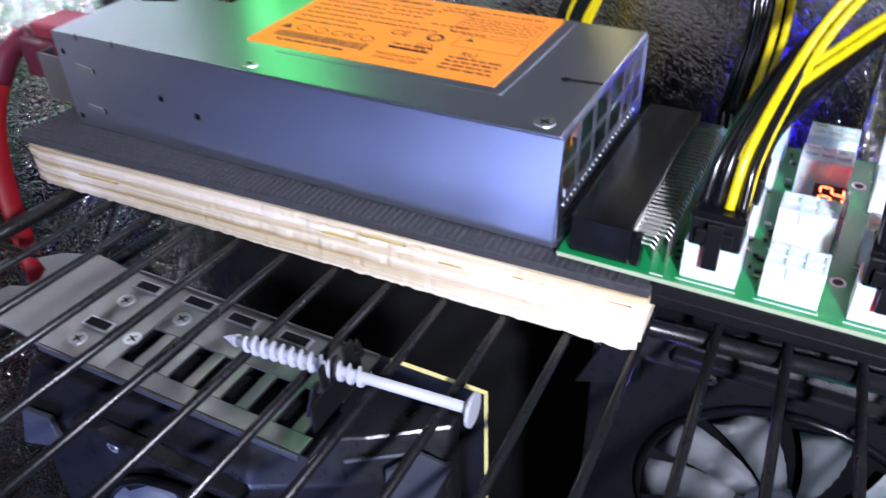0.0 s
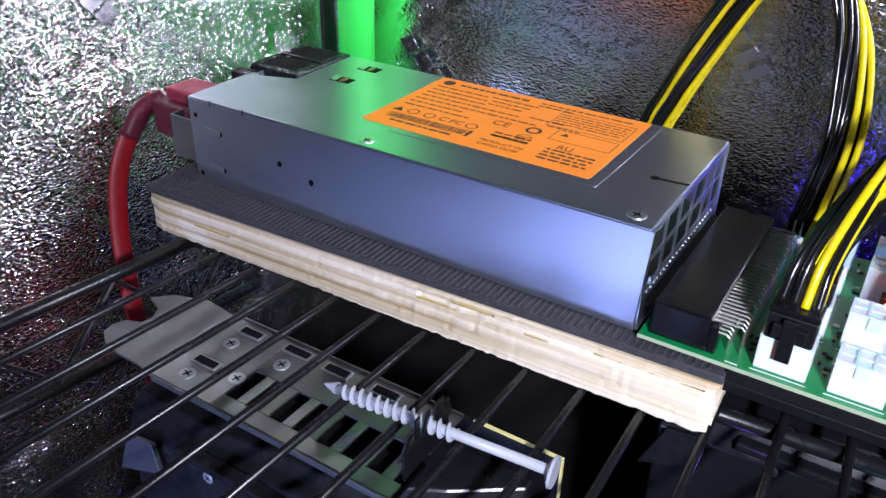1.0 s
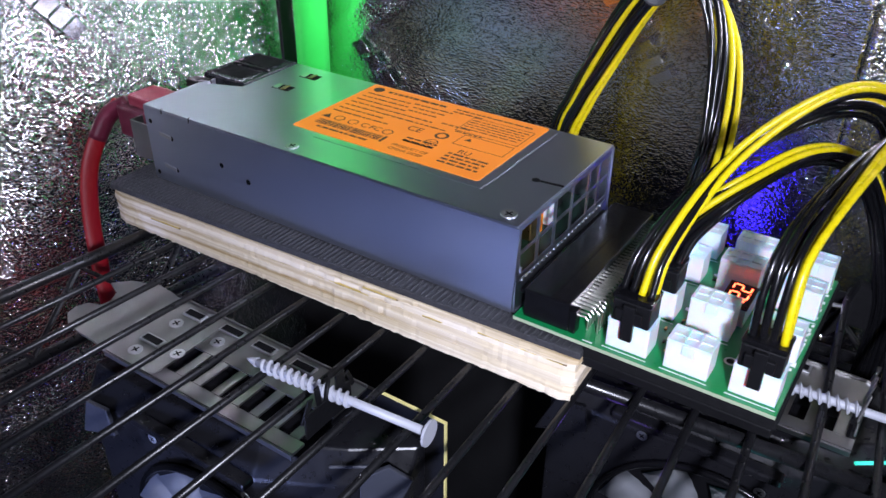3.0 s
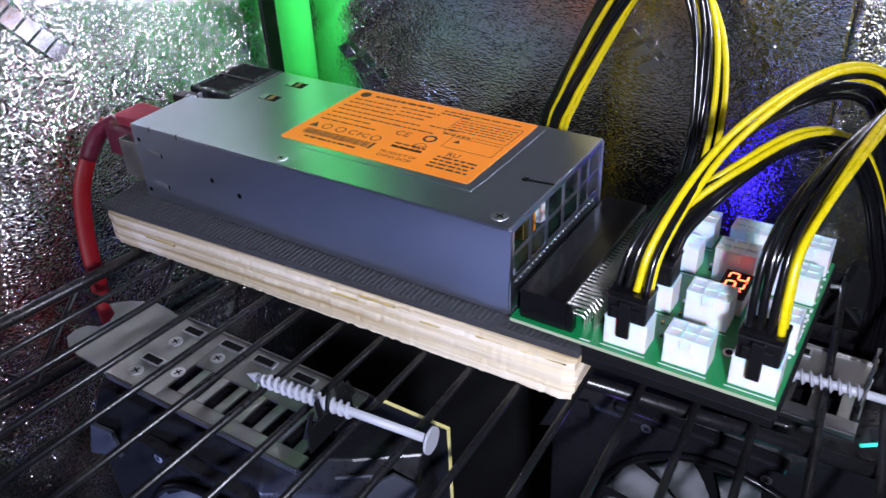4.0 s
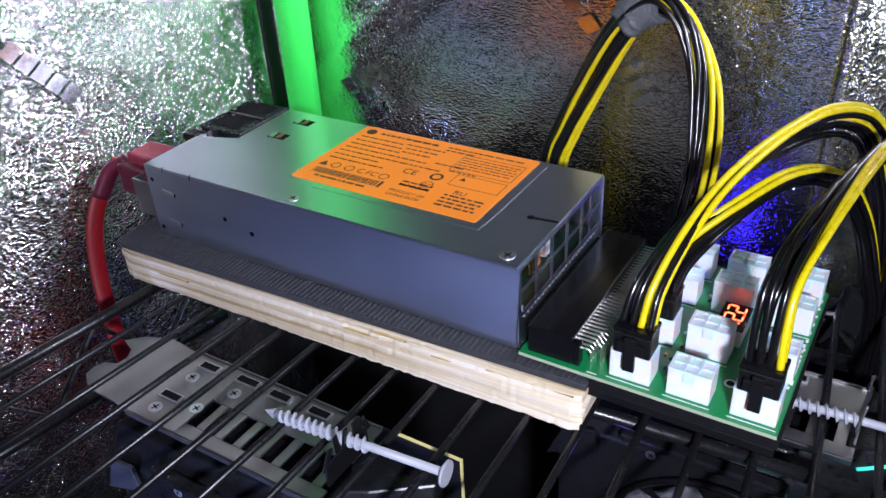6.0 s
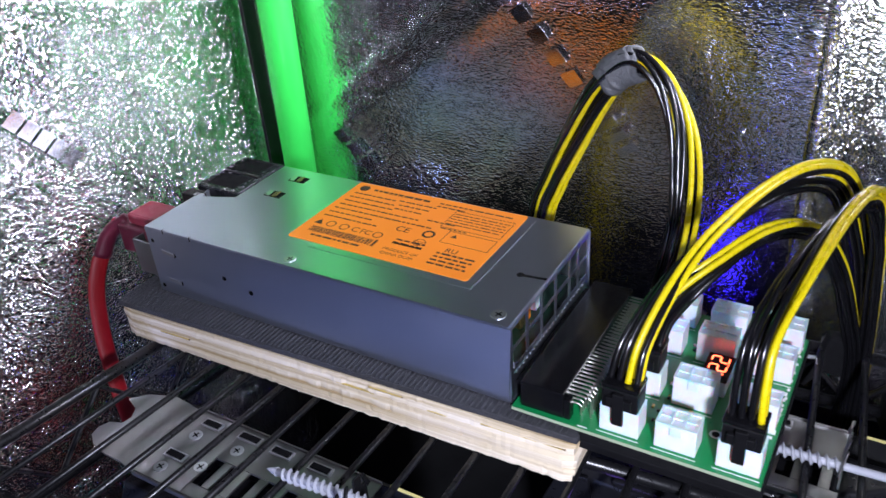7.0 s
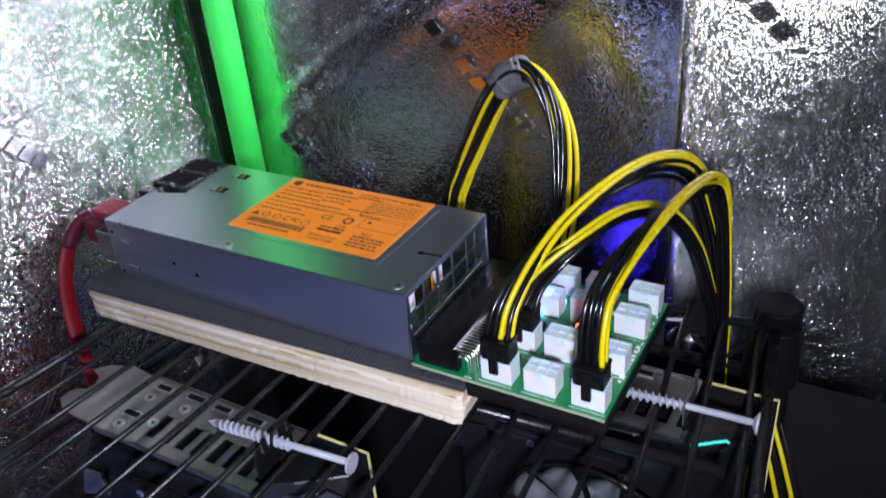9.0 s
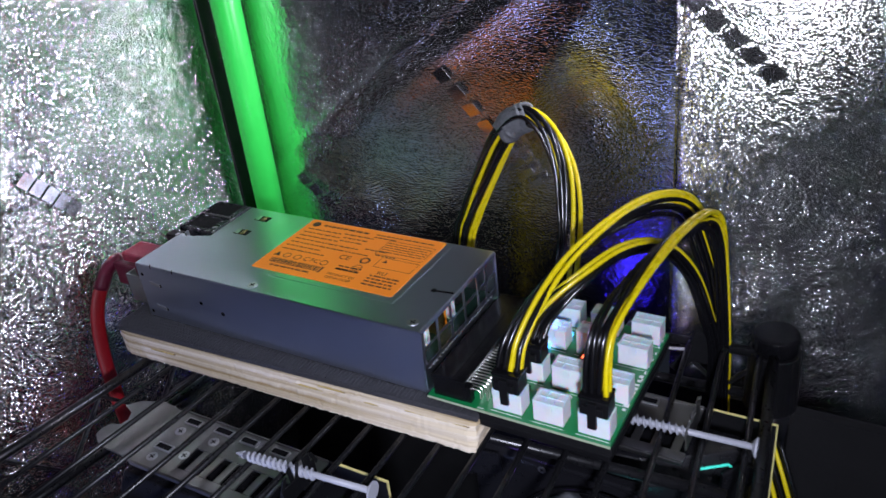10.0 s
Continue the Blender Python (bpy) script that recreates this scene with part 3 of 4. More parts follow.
rng = random.Random(4)


def print_line(x0, x1, y, h):
    """A line of small print that cannot be read: bars of word length."""
    bm, x = None, x0
    while x < x1 - 0.001:
        w = min(rng.uniform(0.0015, 0.0055), x1 - x)
        bm = join(bm, ink(x, x + w, y, y + h))
        x += w + 0.0008
    tagged(part("small_print", bm, INK, lab), kind="stuff")


part("round_logo", join(disc((SX0 + 0.0065, SY0 + 0.0575, ZS), (0, 0, 1), 0.0029, 0.00005, 20), ink(0.0064, 0.0066, 0.055, 0.060)), INK, lab)
print_line(0.0125, 0.047, 0.0568, 0.0018)
print_line(0.053, 0.094, 0.0575, 0.0011)
print_line(0.053, 0.070, 0.0545, 0.0011)
for k, (x0, x1) in enumerate(((0.004, 0.030), (0.004, 0.032), (0.004, 0.034), (0.004, 0.052), (0.004, 0.062), (0.004, 0.030), (0.004, 0.036))):
    print_line(x0, x1, 0.0510 - 0.0044 * k, 0.0010)
for k, (x0, x1) in enumerate(((0.032, 0.054), (0.034, 0.052), (0.034, 0.050), (0.056, 0.072), (0.066, 0.080))):
    print_line(x0, x1, 0.0520 - 0.0040 * k, 0.0010)
for k in range(5):
    print_line(0.066, 0.096, 0.0510 - 0.0025 * k, 0.0007)
part("table_frame", join(join(ink(0.065, 0.0975, 0.0540, 0.0543), ink(0.065, 0.0975, 0.0375, 0.0378)), join(ink(0.065, 0.0653, 0.0378, 0.0540), ink(0.0972, 0.0975, 0.0378, 0.0540))), INK, lab)
part("table_frame", join(join(ink(0.072, 0.0975, 0.0350, 0.0353), ink(0.072, 0.0975, 0.0245, 0.0248)), join(ink(0.072, 0.0723, 0.0248, 0.0350), ink(0.0972, 0.0975, 0.0248, 0.0350))), INK, lab)
for x in (0.0135, 0.0215, 0.0415):
    part("ring_mark", ring(x, 0.0185 - 0.0004, 0.0027, 0.0006), INK, lab)
part("ring_mark", ring(0.0640, 0.0285, 0.0034, 0.0013), INK, lab)
part("ring_mark", ring(0.0640, 0.0200, 0.0032, 0.0004), INK, lab)
part("triangle_mark", moved(prism([(-0.0025, -0.002), (0.0025, -0.002), (0, 0.0024)], 0, 0.00004), Matrix.Translation((SX0 + 0.0065, SY0 + 0.0180, ZS))), INK, lab)
part("triangle_mark", moved(prism([(-0.0018, -0.0014), (0.0018, -0.0014), (0, 0.0016)], 0, 0.00004), Matrix.Translation((SX0 + 0.0765, SY0 + 0.0315, ZS))), INK, lab)


def label_text(words, x, y, size):
    lettering("words", words, size, pose(SX0 + x, SY0 + y, ZS + 0.00006), INK, lab, 0.00002)


label_text("CE", 0.0500, 0.0275, 0.0066)
label_text("FC", 0.0345, 0.0180, 0.0055)
label_text("C", 0.0282, 0.0180, 0.0060)
label_text("CCC", 0.0640, 0.0200, 0.0026)
label_text("RU", 0.0820, 0.0190, 0.0050)
label_text("PRODUCT OF", 0.0600, 0.0090, 0.0030)
label_text("CHINA DC0P", 0.0600, 0.0055, 0.0030)
bm, x = None, 0.006
while x < 0.043:
    w = rng.choice((0.0003, 0.0005, 0.0009))
    bm = join(bm, ink(x, x + w, 0.0085, 0.0135))
    x += w + rng.choice((0.0003, 0.0005))
tagged(part("barcode", bm, INK, lab), kind="stuff")
part("barcode_end", ink(0.0435, 0.0450, 0.0080, 0.0140), INK, lab)
print_line(0.010, 0.040, 0.0052, 0.0014)
for k in range(4):
    print_line(0.052, 0.068, 0.0180 - 0.0028 * k if k < 2 else 0.0145, 0.0012)
    print_line(0.076, 0.096, 0.0150 - 0.0030 * k, 0.0013)

# ---- power cord at the inlet ----
cord = thing("mains_cable", "red flat power cord plugged into the power supply", "mains cable")
part("plug", moved(box(-0.015, 0.015, -0.010, 0.010, -0.009, 0.008, 0.0015), pose(-0.2320, 0.0200, 0.0190, 0, 0, 0)), MAROON, cord)
part("plug_top", moved(box(-0.011, 0.012, -0.009, 0.009, 0, 0.0065, 0.0015), pose(-0.2290, 0.0220, 0.0270, 0, 0, 0)), ROSE, cord)
part("strain_relief", tube(glide([(-0.246, 0.018, 0.026), (-0.254, 0.010, 0.020), (-0.257, 0.002, 0.008)]), 0.0040, 12, flat=1.5, face=(0.5, 0.8, 0.2)), MAROON, cord, smooth=True)
part("cable", tube(glide([(-0.250, 0.016, 0.026), (-0.2595, 0.008, 0.012), (-0.2610, -0.004, -0.008), (-0.2580, -0.012, -0.034), (-0.2510, -0.018, -0.061), (-0.2440, -0.022, -0.085), (-0.232, -0.026, -0.130), (-0.225, -0.03, -0.20)]), 0.0017, 14, flat=2.9, face=(0.5, 0.8, 0.1)), RED, cord, smooth=True)

# ---- breakout board ----
pcb = thing("breakout_board", "green power breakout board with white sockets plugged to the power supply", "circuit board")
ZP = 0.0021
bd = part("board", box(0.0015, 0.1005, -0.003, 0.0925, 0.0005, ZP), PCB, pcb)
part("board_edge", box(0.0015, 0.1005, -0.0033, -0.0031, 0.0006, ZP - 0.0001), PCB_EDGE, bd)
conn = part("edge_connector", box(0.0045, 0.0235, -0.0010, 0.0815, ZP, 0.0148, 0.0006), BLACK_GLOSS, pcb, "long black edge connector")
part("ridge", box(0.0155, 0.0163, 0.0010, 0.0800, 0.0146, 0.0152), BLACK_GLOSS, conn)
part("connector_ear", box(0.0235, 0.0262, -0.0008, 0.0035, ZP, 0.0120, 0.0004), BLACK_GLOSS, conn)
for row, (z, xo) in enumerate(((0.0118, 0.0330), (0.0075, 0.0290))):
    bm = bmesh.new()
    tube([(0.0236, 0, z), (xo - 0.001, 0, z), (xo, 0, z - 0.001), (xo, 0, ZP)], 0.00040, 5, bm)
    me = bpy.data.meshes.new("pin")
    bm.to_mesh(me)
    bm.free()
    me.materials.append(PIN)
    for k in range(32):
        p = new("pin", me)
        p.parent = conn
        p.location = (0, 0.0045 + 0.00240 * k, 0)


def socket(x, y, w=0.0158, d=0.0102, h=0.0122, material=NYLON):
    """A white six-hole socket with an open top and a latch lip."""
    s = part("socket", box(x, x + w, y, y + d, ZP, ZP + h - 0.0006, 0.0004), material, pcb)
    bm = None
    for i in range(4):
        bm = box(x + i * (w - 0.0010) / 3, x + i * (w - 0.0010) / 3 + 0.0010, y, y + d, ZP + h - 0.0006, ZP + h, 0, bm)
    for j in range(3):
        for i in range(3):
            xa = x + 0.0010 + i * (w - 0.0010) / 3
            bm = box(xa, xa + (w - 0.0040) / 3, y + j * (d - 0.0009) / 2, y + j * (d - 0.0009) / 2 + 0.0009, ZP + h - 0.0006, ZP + h - 0.00005, 0, bm)
    part("cell_rim", bm, material, s)
    part("latch_lip", box(x + w / 2 - 0.0022, x + w / 2 + 0.0022, y - 0.0007, y, ZP + h - 0.0045, ZP + h - 0.0002, 0.0003), material, s)
    part("outline", box(x - 0.0006, x + w + 0.0006, y - 0.0016, y - 0.0013, ZP, ZP + 0.00008), SILK, s)
    return s


XS, YS = (0.0380, 0.0600, 0.0832), (0.0005, 0.0275, 0.0580, 0.0800)
for i, x in enumerate(XS):
    for j, y in enumerate(YS):
        if (i, j) == (1, 1):
            socket(x - 0.001, y - 0.001, 0.0162, 0.0102, 0.0142)
        else:
            socket(x, y, h=0.0150 if j == 2 and i == 1 else 0.0125)

# three-figure display, read from the far edge
disp = part("display", box(0.0665, 0.0770, 0.0385, 0.0555, ZP, 0.0098, 0.0003), NYLON, pcb, "red three-figure display")
face = part("display_face", box(0.0663, 0.0772, 0.0383, 0.0557, 0.0098, 0.0104), mat("dark_red_face", (0.05, 0.004, 0.005), 0.2), disp)
LED_RED = mat("lit_red_segment", (0.9, 0.1, 0.05), 0.4, emit=(1.0, 0.10, 0.04, 6.0))
LED_BLUE = mat("lit_blue_led", (0.2, 0.5, 0.9), 0.4, emit=(0.05, 0.35, 1.0, 5.0))
SEG = {"1": "bc", "2": "abged"}


def figure(ch, yc):
    cx, hw, hh, t = 0.0717, 0.0018, 0.0034, 0.00065
    # a figure stands with its head towards -x; its reading direction is +y
    where = {"a": (hh, 0, 0), "g": (0, 0, 0), "d": (-hh, 0, 0), "f": (hh / 2, -hw, 1), "b": (hh / 2, hw, 1), "e": (-hh / 2, -hw, 1), "c": (-hh / 2, hw, 1)}
    for seg in SEG[ch]:
        u, v, tall = where[seg]
        lu, lv = (hh / 2 - 0.0003, t / 2) if tall else (t / 2, hw - 0.0003)
        part("lit_segment", box(cx - u - lu, cx - u + lu, yc + v - lv, yc + v + lv, 0.0104, 0.01055), LED_RED, face)


figure("1", 0.0412)
figure("2", 0.0465)
figure("2", 0.0522)
part("lit_segment", box(0.0751, 0.0757, 0.0491, 0.0497, 0.0104, 0.01055), LED_RED, face)

# small parts, holes and print
for x, y in ((0.0795, 0.0165), (0.0795, 0.0740), (0.0365, 0.0495)):
    e = part("mounting_hole", disc((x, y, ZP), (0, 0, 1), 0.0024, 0.0001, 20), CHROME, bd)
    # Flat near-black disc paints the shade down the drilling.
    part("hole", disc((x, y, ZP + 0.0001), (0, 0, 1), 0.0015, 0.0001, 16), DARK, e)
rng = random.Random(8)
for k in range(46):
    zone = k % 3
    if zone == 0:
        x, y = rng.uniform(0.0335, 0.0365), rng.uniform(0.004, 0.085)
    elif zone == 1:
        x, y = rng.uniform(0.0550, 0.0585), rng.uniform(0.001, 0.088)
    else:
        x, y = rng.uniform(0.040, 0.078), rng.uniform(0.0125, 0.0245)
    w, d = rng.choice(((0.0016, 0.0009), (0.0009, 0.0016), (0.0022, 0.0013)))
    part("chip_component", box(x, x + w, y, y + d, ZP, ZP + 0.0007, 0.0001), rng.choice((BLACK, BRASS, CHROME, BLACK)), bd)
for x, y, w, d in ((0.0430, 0.0455, 0.007, 0.006), (0.0590, 0.0450, 0.0045, 0.006), (0.0420, 0.0150, 0.008, 0.005)):
    part("chip", box(x, x + w, y, y + d, ZP, ZP + 0.0016, 0.0002), BLACK, bd)
for x, y in ((0.0425, 0.0565), (0.0500, 0.0710)):
    part("led", box(x, x + 0.003, y - 0.0012, y + 0.0008, ZP + 0.0010, ZP + 0.0035, 0.0006), LED_BLUE, pcb, "lit blue indicator")
hd = part("pin_header", box(0.0290, 0.0345, 0.0845, 0.0880, ZP, ZP + 0.0045, 0.0003), NYLON, pcb, "small white two-pin header")
for x in (0.0304, 0.0331):
    part("pin", box(x - 0.0003, x + 0.0003, 0.0860, 0.0866, ZP + 0.0045, ZP + 0.0115), PIN, hd)
bm = None
for k in range(9):
    y = 0.0230 + 0.0034 * k
    w = rng.uniform(0.0012, 0.0030)
    bm = box(0.0960 - w / 2 + 0.002, 0.0960 + w / 2 + 0.002, y, y + rng.uniform(0.0012, 0.0026), ZP, ZP + 0.00006, 0, bm)
for k in range(7):
    y = 0.048 + 0.006 * k
    bm = box(0.0985, 0.0995, y, y + 0.0018, ZP, ZP + 0.00006, 0, bm)
tagged(part("printed_bars", bm, SILK, bd), kind="stuff")
part("printed_line", box(0.030, 0.034, -0.0022, -0.0016, ZP, ZP + 0.00006), SILK, bd)


# ---- cables ----
def power_cable(label, path, base, strands, twist=0.0, slack=0.0030):
    """Wires along a path, rising from an eight-hole plug at base. strands: (across, inward, yellow) in mm."""
    c = thing("power_cable", label, "cable", group="power cables")
    if base:
        x, y, z = base
        body = part("plug", box(x - 0.0071, x + 0.0071, y - 0.0052, y + 0.0052, z - 0.001, z + 0.0085, 0.0006), BLACK, c)
        part("plug_rim", box(x - 0.0074, x + 0.0074, y - 0.0055, y + 0.0055, z + 0.0086, z + 0.0106, 0.0005), BLACK_GLOSS, body)
        part("latch", join(box(x - 0.0022, x + 0.0022, y - 0.0078, y - 0.0060, z - 0.0065, z + 0.0085, 0.0003), box(x - 0.0050, x + 0.0050, y - 0.0074, y - 0.0056, z + 0.0015, z + 0.0060, 0.0003)), BLACK, body)
    pts = glide(path, 10)
    n = len(pts)
    across = Vector((1, 0.05, 0))
    ways = [[] for q in strands]
    for k, p in enumerate(pts):
        t = (pts[min(k + 1, n - 1)] - pts[max(k - 1, 0)]).normalized()
        across = (across - t * across.dot(t)).normalized()
        inward = t.cross(across)
        u = k / (n - 1)
        loose = min(1.0, u * 2.2) if base else 1.0
        loose = loose * loose * (3 - 2 * loose)
        ang = twist * min(1, max(0, (u - 0.25) * 2))
        for w, (a, b, yellow) in enumerate(strands):
            a, b = 0.001 * (a * math.cos(ang) - b * math.sin(ang)), 0.001 * (a * math.sin(ang) + b * math.cos(ang))
            a = (w % 4 - 1.5) * 0.0034 * (1 - loose) + a * loose
            b = (w // 4 - 0.5) * 0.0044 * (1 - loose) + b * loose
            off = Vector((noise.noise((w * 7.1, u * 3, 1)), noise.noise((w * 3.3, u * 3, 5)), noise.noise((w * 5.9, u * 3, 9)))) * slack * math.sin(math.pi * u) ** 0.7
            ways[w].append(p + across * a + inward * b + off)
    for way, (a, b, yellow) in zip(ways, strands):
        part("wire", tube(way, 0.00138, 8), YELLOW if yellow else WIRE_BLACK, c, smooth=True)
    return c


power_cable("yellow and black wires arching high from a black plug", [
    (0.0459, 0.0056, 0.025), (0.0470, 0.0130, 0.0385), (0.0520, 0.030, 0.0530), (0.0590, 0.052, 0.0630), (0.0700, 0.078, 0.0700), (0.0820, 0.100, 0.0730), (0.0930, 0.118, 0.0690),
    (0.1010, 0.127, 0.0600), (0.1080, 0.130, 0.0400), (0.1140, 0.131, 0.0160), (0.1200, 0.131, -0.029), (0.120, 0.131, -0.09)], (0.0459, 0.0056, 0.0150),
    ((0.6, 3.0, 0), (1.0, -3.8, 0), (-0.6, -6.2, 1), (1.6, 0.0, 0), (1.4, 5.4, 0), (0.0, 1.2, 0), (-1.2, -1.8, 1), (1.2, -5.4, 1)), slack=0.0022)
power_cable("yellow and black wires arching low from a black plug", [
    (0.0459, 0.0326, 0.025), (0.0480, 0.0400, 0.0330), (0.0540, 0.050, 0.0400), (0.0640, 0.062, 0.0490), (0.0760, 0.080, 0.0560), (0.0870, 0.098, 0.0530), (0.0960, 0.110, 0.0440),
    (0.1050, 0.122, 0.0230), (0.1130, 0.126, -0.004), (0.1185, 0.128, -0.031), (0.119, 0.128, -0.09)], (0.0459, 0.0326, 0.0150),
    ((-1.5, 0.5, 0), (0.5, -3.2, 1), (1.8, 0.2, 0), (2.6, 2.2, 0), (-1.8, -2.4, 1), (-2.6, 2.0, 0), (0.3, 3.2, 0), (2.2, -2.0, 0)), slack=0.0018)
power_cable("yellow and black wires rising steeply from a black plug", [
    (0.0911, 0.0056, 0.025), (0.0908, 0.0085, 0.0390), (0.0914, 0.0160, 0.0520), (0.0950, 0.035, 0.0610), (0.1000, 0.062, 0.0660), (0.1060, 0.092, 0.0670), (0.1130, 0.118, 0.0630),
    (0.1170, 0.127, 0.0480), (0.1200, 0.130, 0.0180), (0.1235, 0.131, -0.028), (0.126, 0.133, -0.10)], (0.0911, 0.0056, 0.0150),
    ((-5.6, 0.0, 0), (-3.6, -2.0, 0), (0.4, -2.2, 0), (5.0, 0.4, 1), (-3.4, 2.0, 0), (-1.2, 0.2, 0), (1.0, 1.8, 1), (3.2, -1.6, 1)), twist=-2.0, slack=0.0022)
power_cable("yellow and black wires in a tall tied loop", [
    (0.027, 0.108, -0.09), (0.028, 0.107, -0.030), (0.0345, 0.106, 0.012), (0.0375, 0.109, 0.041), (0.0340, 0.118, 0.061), (0.0275, 0.126, 0.080), (0.0165, 0.131, 0.0975), (0.002, 0.132, 0.1055),
    (-0.0120, 0.130, 0.0915), (-0.0275, 0.128, 0.061), (-0.0370, 0.126, 0.038), (-0.0430, 0.125, 0.020), (-0.050, 0.124, -0.03), (-0.050, 0.124, -0.09)], None,
    ((-6.6, -0.5, 0), (-5.2, 2.2, 0), (-4.2, -2.0, 0), (-2.4, 0.6, 1), (-1.2, -2.4, 0), (-0.6, 2.6, 0), (1.0, 0.0, 0), (2.2, -2.6, 1), (2.8, 2.2, 0), (4.2, -0.6, 0), (5.4, 1.8, 1), (6.6, -0.8, 1)), twist=math.pi, slack=0.0035)


def sleeve(pts, wide, deep, wall, n=28):
    """A hollow flat band round an axis, open at both ends."""
    bm = bmesh.new()
    p = [Vector(q) for q in pts]
    rings = []
    for i, q in enumerate(p):
        t = (p[min(i + 1, len(p) - 1)] - p[max(i - 1, 0)]).normalized()
        side = Vector((0, 1, 0))
        side = (side - t * side.dot(t)).normalized()
        up = t.cross(side)
        pair = []
        for cut_in in (0, wall):
            pair.append([bm.verts.new(q + side * math.cos(a) * (deep - cut_in) + up * math.sin(a) * (wide - cut_in) + t * 0.0012 * math.sin(3 * a)) for a in (2 * math.pi * k / n for k in range(n))])
        rings.append(pair)
    for a, b in zip(rings, rings[1:]):
        for s in (0, 1):
            for k in range(n):
                bm.faces.new((a[s][k], a[s][(k + 1) % n], b[s][(k + 1) % n], b[s][k]))
    for e in (rings[0], rings[-1]):
        for k in range(n):
            bm.faces.new((e[0][k], e[0][(k + 1) % n], e[1][(k + 1) % n], e[1][k]))
    return bm


tie = thing("cable_tie", "grey fuzzy hook tape tie round the top of a cable loop", "cable tie")
band = part("band", sleeve(glide([(-0.0110, 0.1302, 0.0945), (-0.0055, 0.1312, 0.1010), (0.0050, 0.1320, 0.1060)], 5), 0.0088, 0.0080, 0.0011), VELCRO, tie, smooth=True)
part("overlap", sleeve(glide([(-0.0085, 0.1306, 0.0980), (-0.0055, 0.1312, 0.1011), (0.0025, 0.1318, 0.1052)], 5), 0.0093, 0.0085, 0.0004), VELCRO, tie, smooth=True)
clip = thing("cable_clip", "black fabric cable tie on the shelf corner", "cable tie")
part("band", moved(box(-0.008, 0.008, -0.004, 0.004, -0.014, 0.008, 0.002), pose(0.112, 0.128, -0.024, 0, 14, 20)), FOAM, clip)
part("tail", moved(box(-0.004, 0.004, -0.0015, 0.0015, -0.012, 0.002, 0.001), pose(0.104, 0.123, -0.034, 0, 40, 20)), FOAM, clip)
part("wire_end", tube([(0.090, 0.110, -0.0215), (0.106, 0.118, -0.0245)], 0.0010, 8), CHROME, clip)

# ---- graphics cards hanging under the shelf ----
def graphics_card(label, at, accent, facet, tab):
    g = thing("graphics_card", label, "graphics card", at, group="graphics cards")
    # origin: far corner of the bracket's board side; x along the bracket, y towards the board, z up
    L, W = 0.1430, 0.0390
    tongue = [(0.0, 0.003), (0.006, -0.001), (0.016, -0.003), (0.028, -0.003), (0.0359, -0.005), (0.0359, 0.0388), (0.026, 0.0402), (0.017, 0.041), (0.003, 0.036), (-0.004, 0.029), (0.005, 0.026), (0.0085, 0.020), (0.0075, 0.015), (0.001, 0.013), (-0.001, 0.008)]
    br = part("bracket", prism(tongue, -0.0010, 0.0, bevel=0.0002), STEEL_DARK, g, "bare steel slot bracket with vent slots")
    bm = box(0.0362, 0.0660, -0.0040, 0.0390, -0.0010, 0.0)
    box(0.0662, L, -0.0040, 0.0024, -0.0010, 0.0, 0, bm)
    box(0.0662, L, 0.0186, 0.0390, -0.0010, 0.0, 0, bm)
    for k in range(7):
        x = 0.0722 + 0.0105 * k
        box(x, x + 0.0044, 0.0026, 0.0184, -0.0010, 0.0, 0.0002, bm)
    part("vent_plate", bm, STEEL_DARK, br)
    part("folded_lip", box(0.0362, L, -0.0050, -0.0042, -0.0028, -0.0002, 0.0003), STEEL_DARK, br)
    # Near-black sheet added to paint the shade seen through the slots.
    part("slot_shade", box(0.0640, L - 0.002, 0.0010, 0.0200, -0.0085, -0.0075), DARK, br)
    for x0, y0, w in ((0.0425, 0.0085, 0.0120), (0.0440, 0.0310, 0.0115), (0.0660, 0.0320, 0.0130), (0.0860, 0.0315, 0.0120), (0.1080, 0.0315, 0.0120)):
        p = part("port", box(x0, x0 + w, y0, y0 + 0.0052, 0.0001, 0.0009, 0.0003), CHROME, br)
        # Near-black patch paints the shade inside the port opening.
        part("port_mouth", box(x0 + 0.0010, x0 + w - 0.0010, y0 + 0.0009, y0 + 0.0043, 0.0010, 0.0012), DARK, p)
    for x, y in ((0.0470, 0.0030), (0.0640, 0.0110), (0.0470, 0.0250), (0.0720, 0.0260)):
        flat_screw((x, y, 0.0), (0, 0, 1), 0.0032, br)
    part("bracket_edge", box(0.0362, L, 0.0391, 0.0399, -0.0010, 0.0012, 0.0002), STEEL_DARK, br)
    bm = box(L - 0.0010, L, 0.0040, 0.0300, 0.0, 0.0110, 0.0003)
    box(L - 0.0010, L, 0.0220, 0.0270, 0.0105, 0.0180, 0.0003, bm)
    for y, z, w, t in ((0.006, 0.0130, 0.003, -18), (0.012, 0.0160, 0.0025, 12), (0.017, 0.0145, 0.002, -6), (0.030, 0.0120, 0.002, 25)):
        bm = join(bm, moved(box(-0.0004, 0.0004, -w / 2, w / 2, -0.006, 0.005, 0.0002), pose(L - 0.0005, y, z, t, 8, 0)))
    part("end_tab", bm, tab, br)
    bk = part("board", box(0.030, 0.1800, 0.0392, 0.0408, -0.220, 0.0000), BLACK, g)
    part("edge_trim", box(L + 0.004, 0.1800, 0.0394, 0.0406, 0.0001, 0.0007), GOLD_EDGE, bk)
    part("edge_trim", box(0.1801, 0.1808, 0.0394, 0.0406, -0.200, 0.0007), GOLD_EDGE, bk)
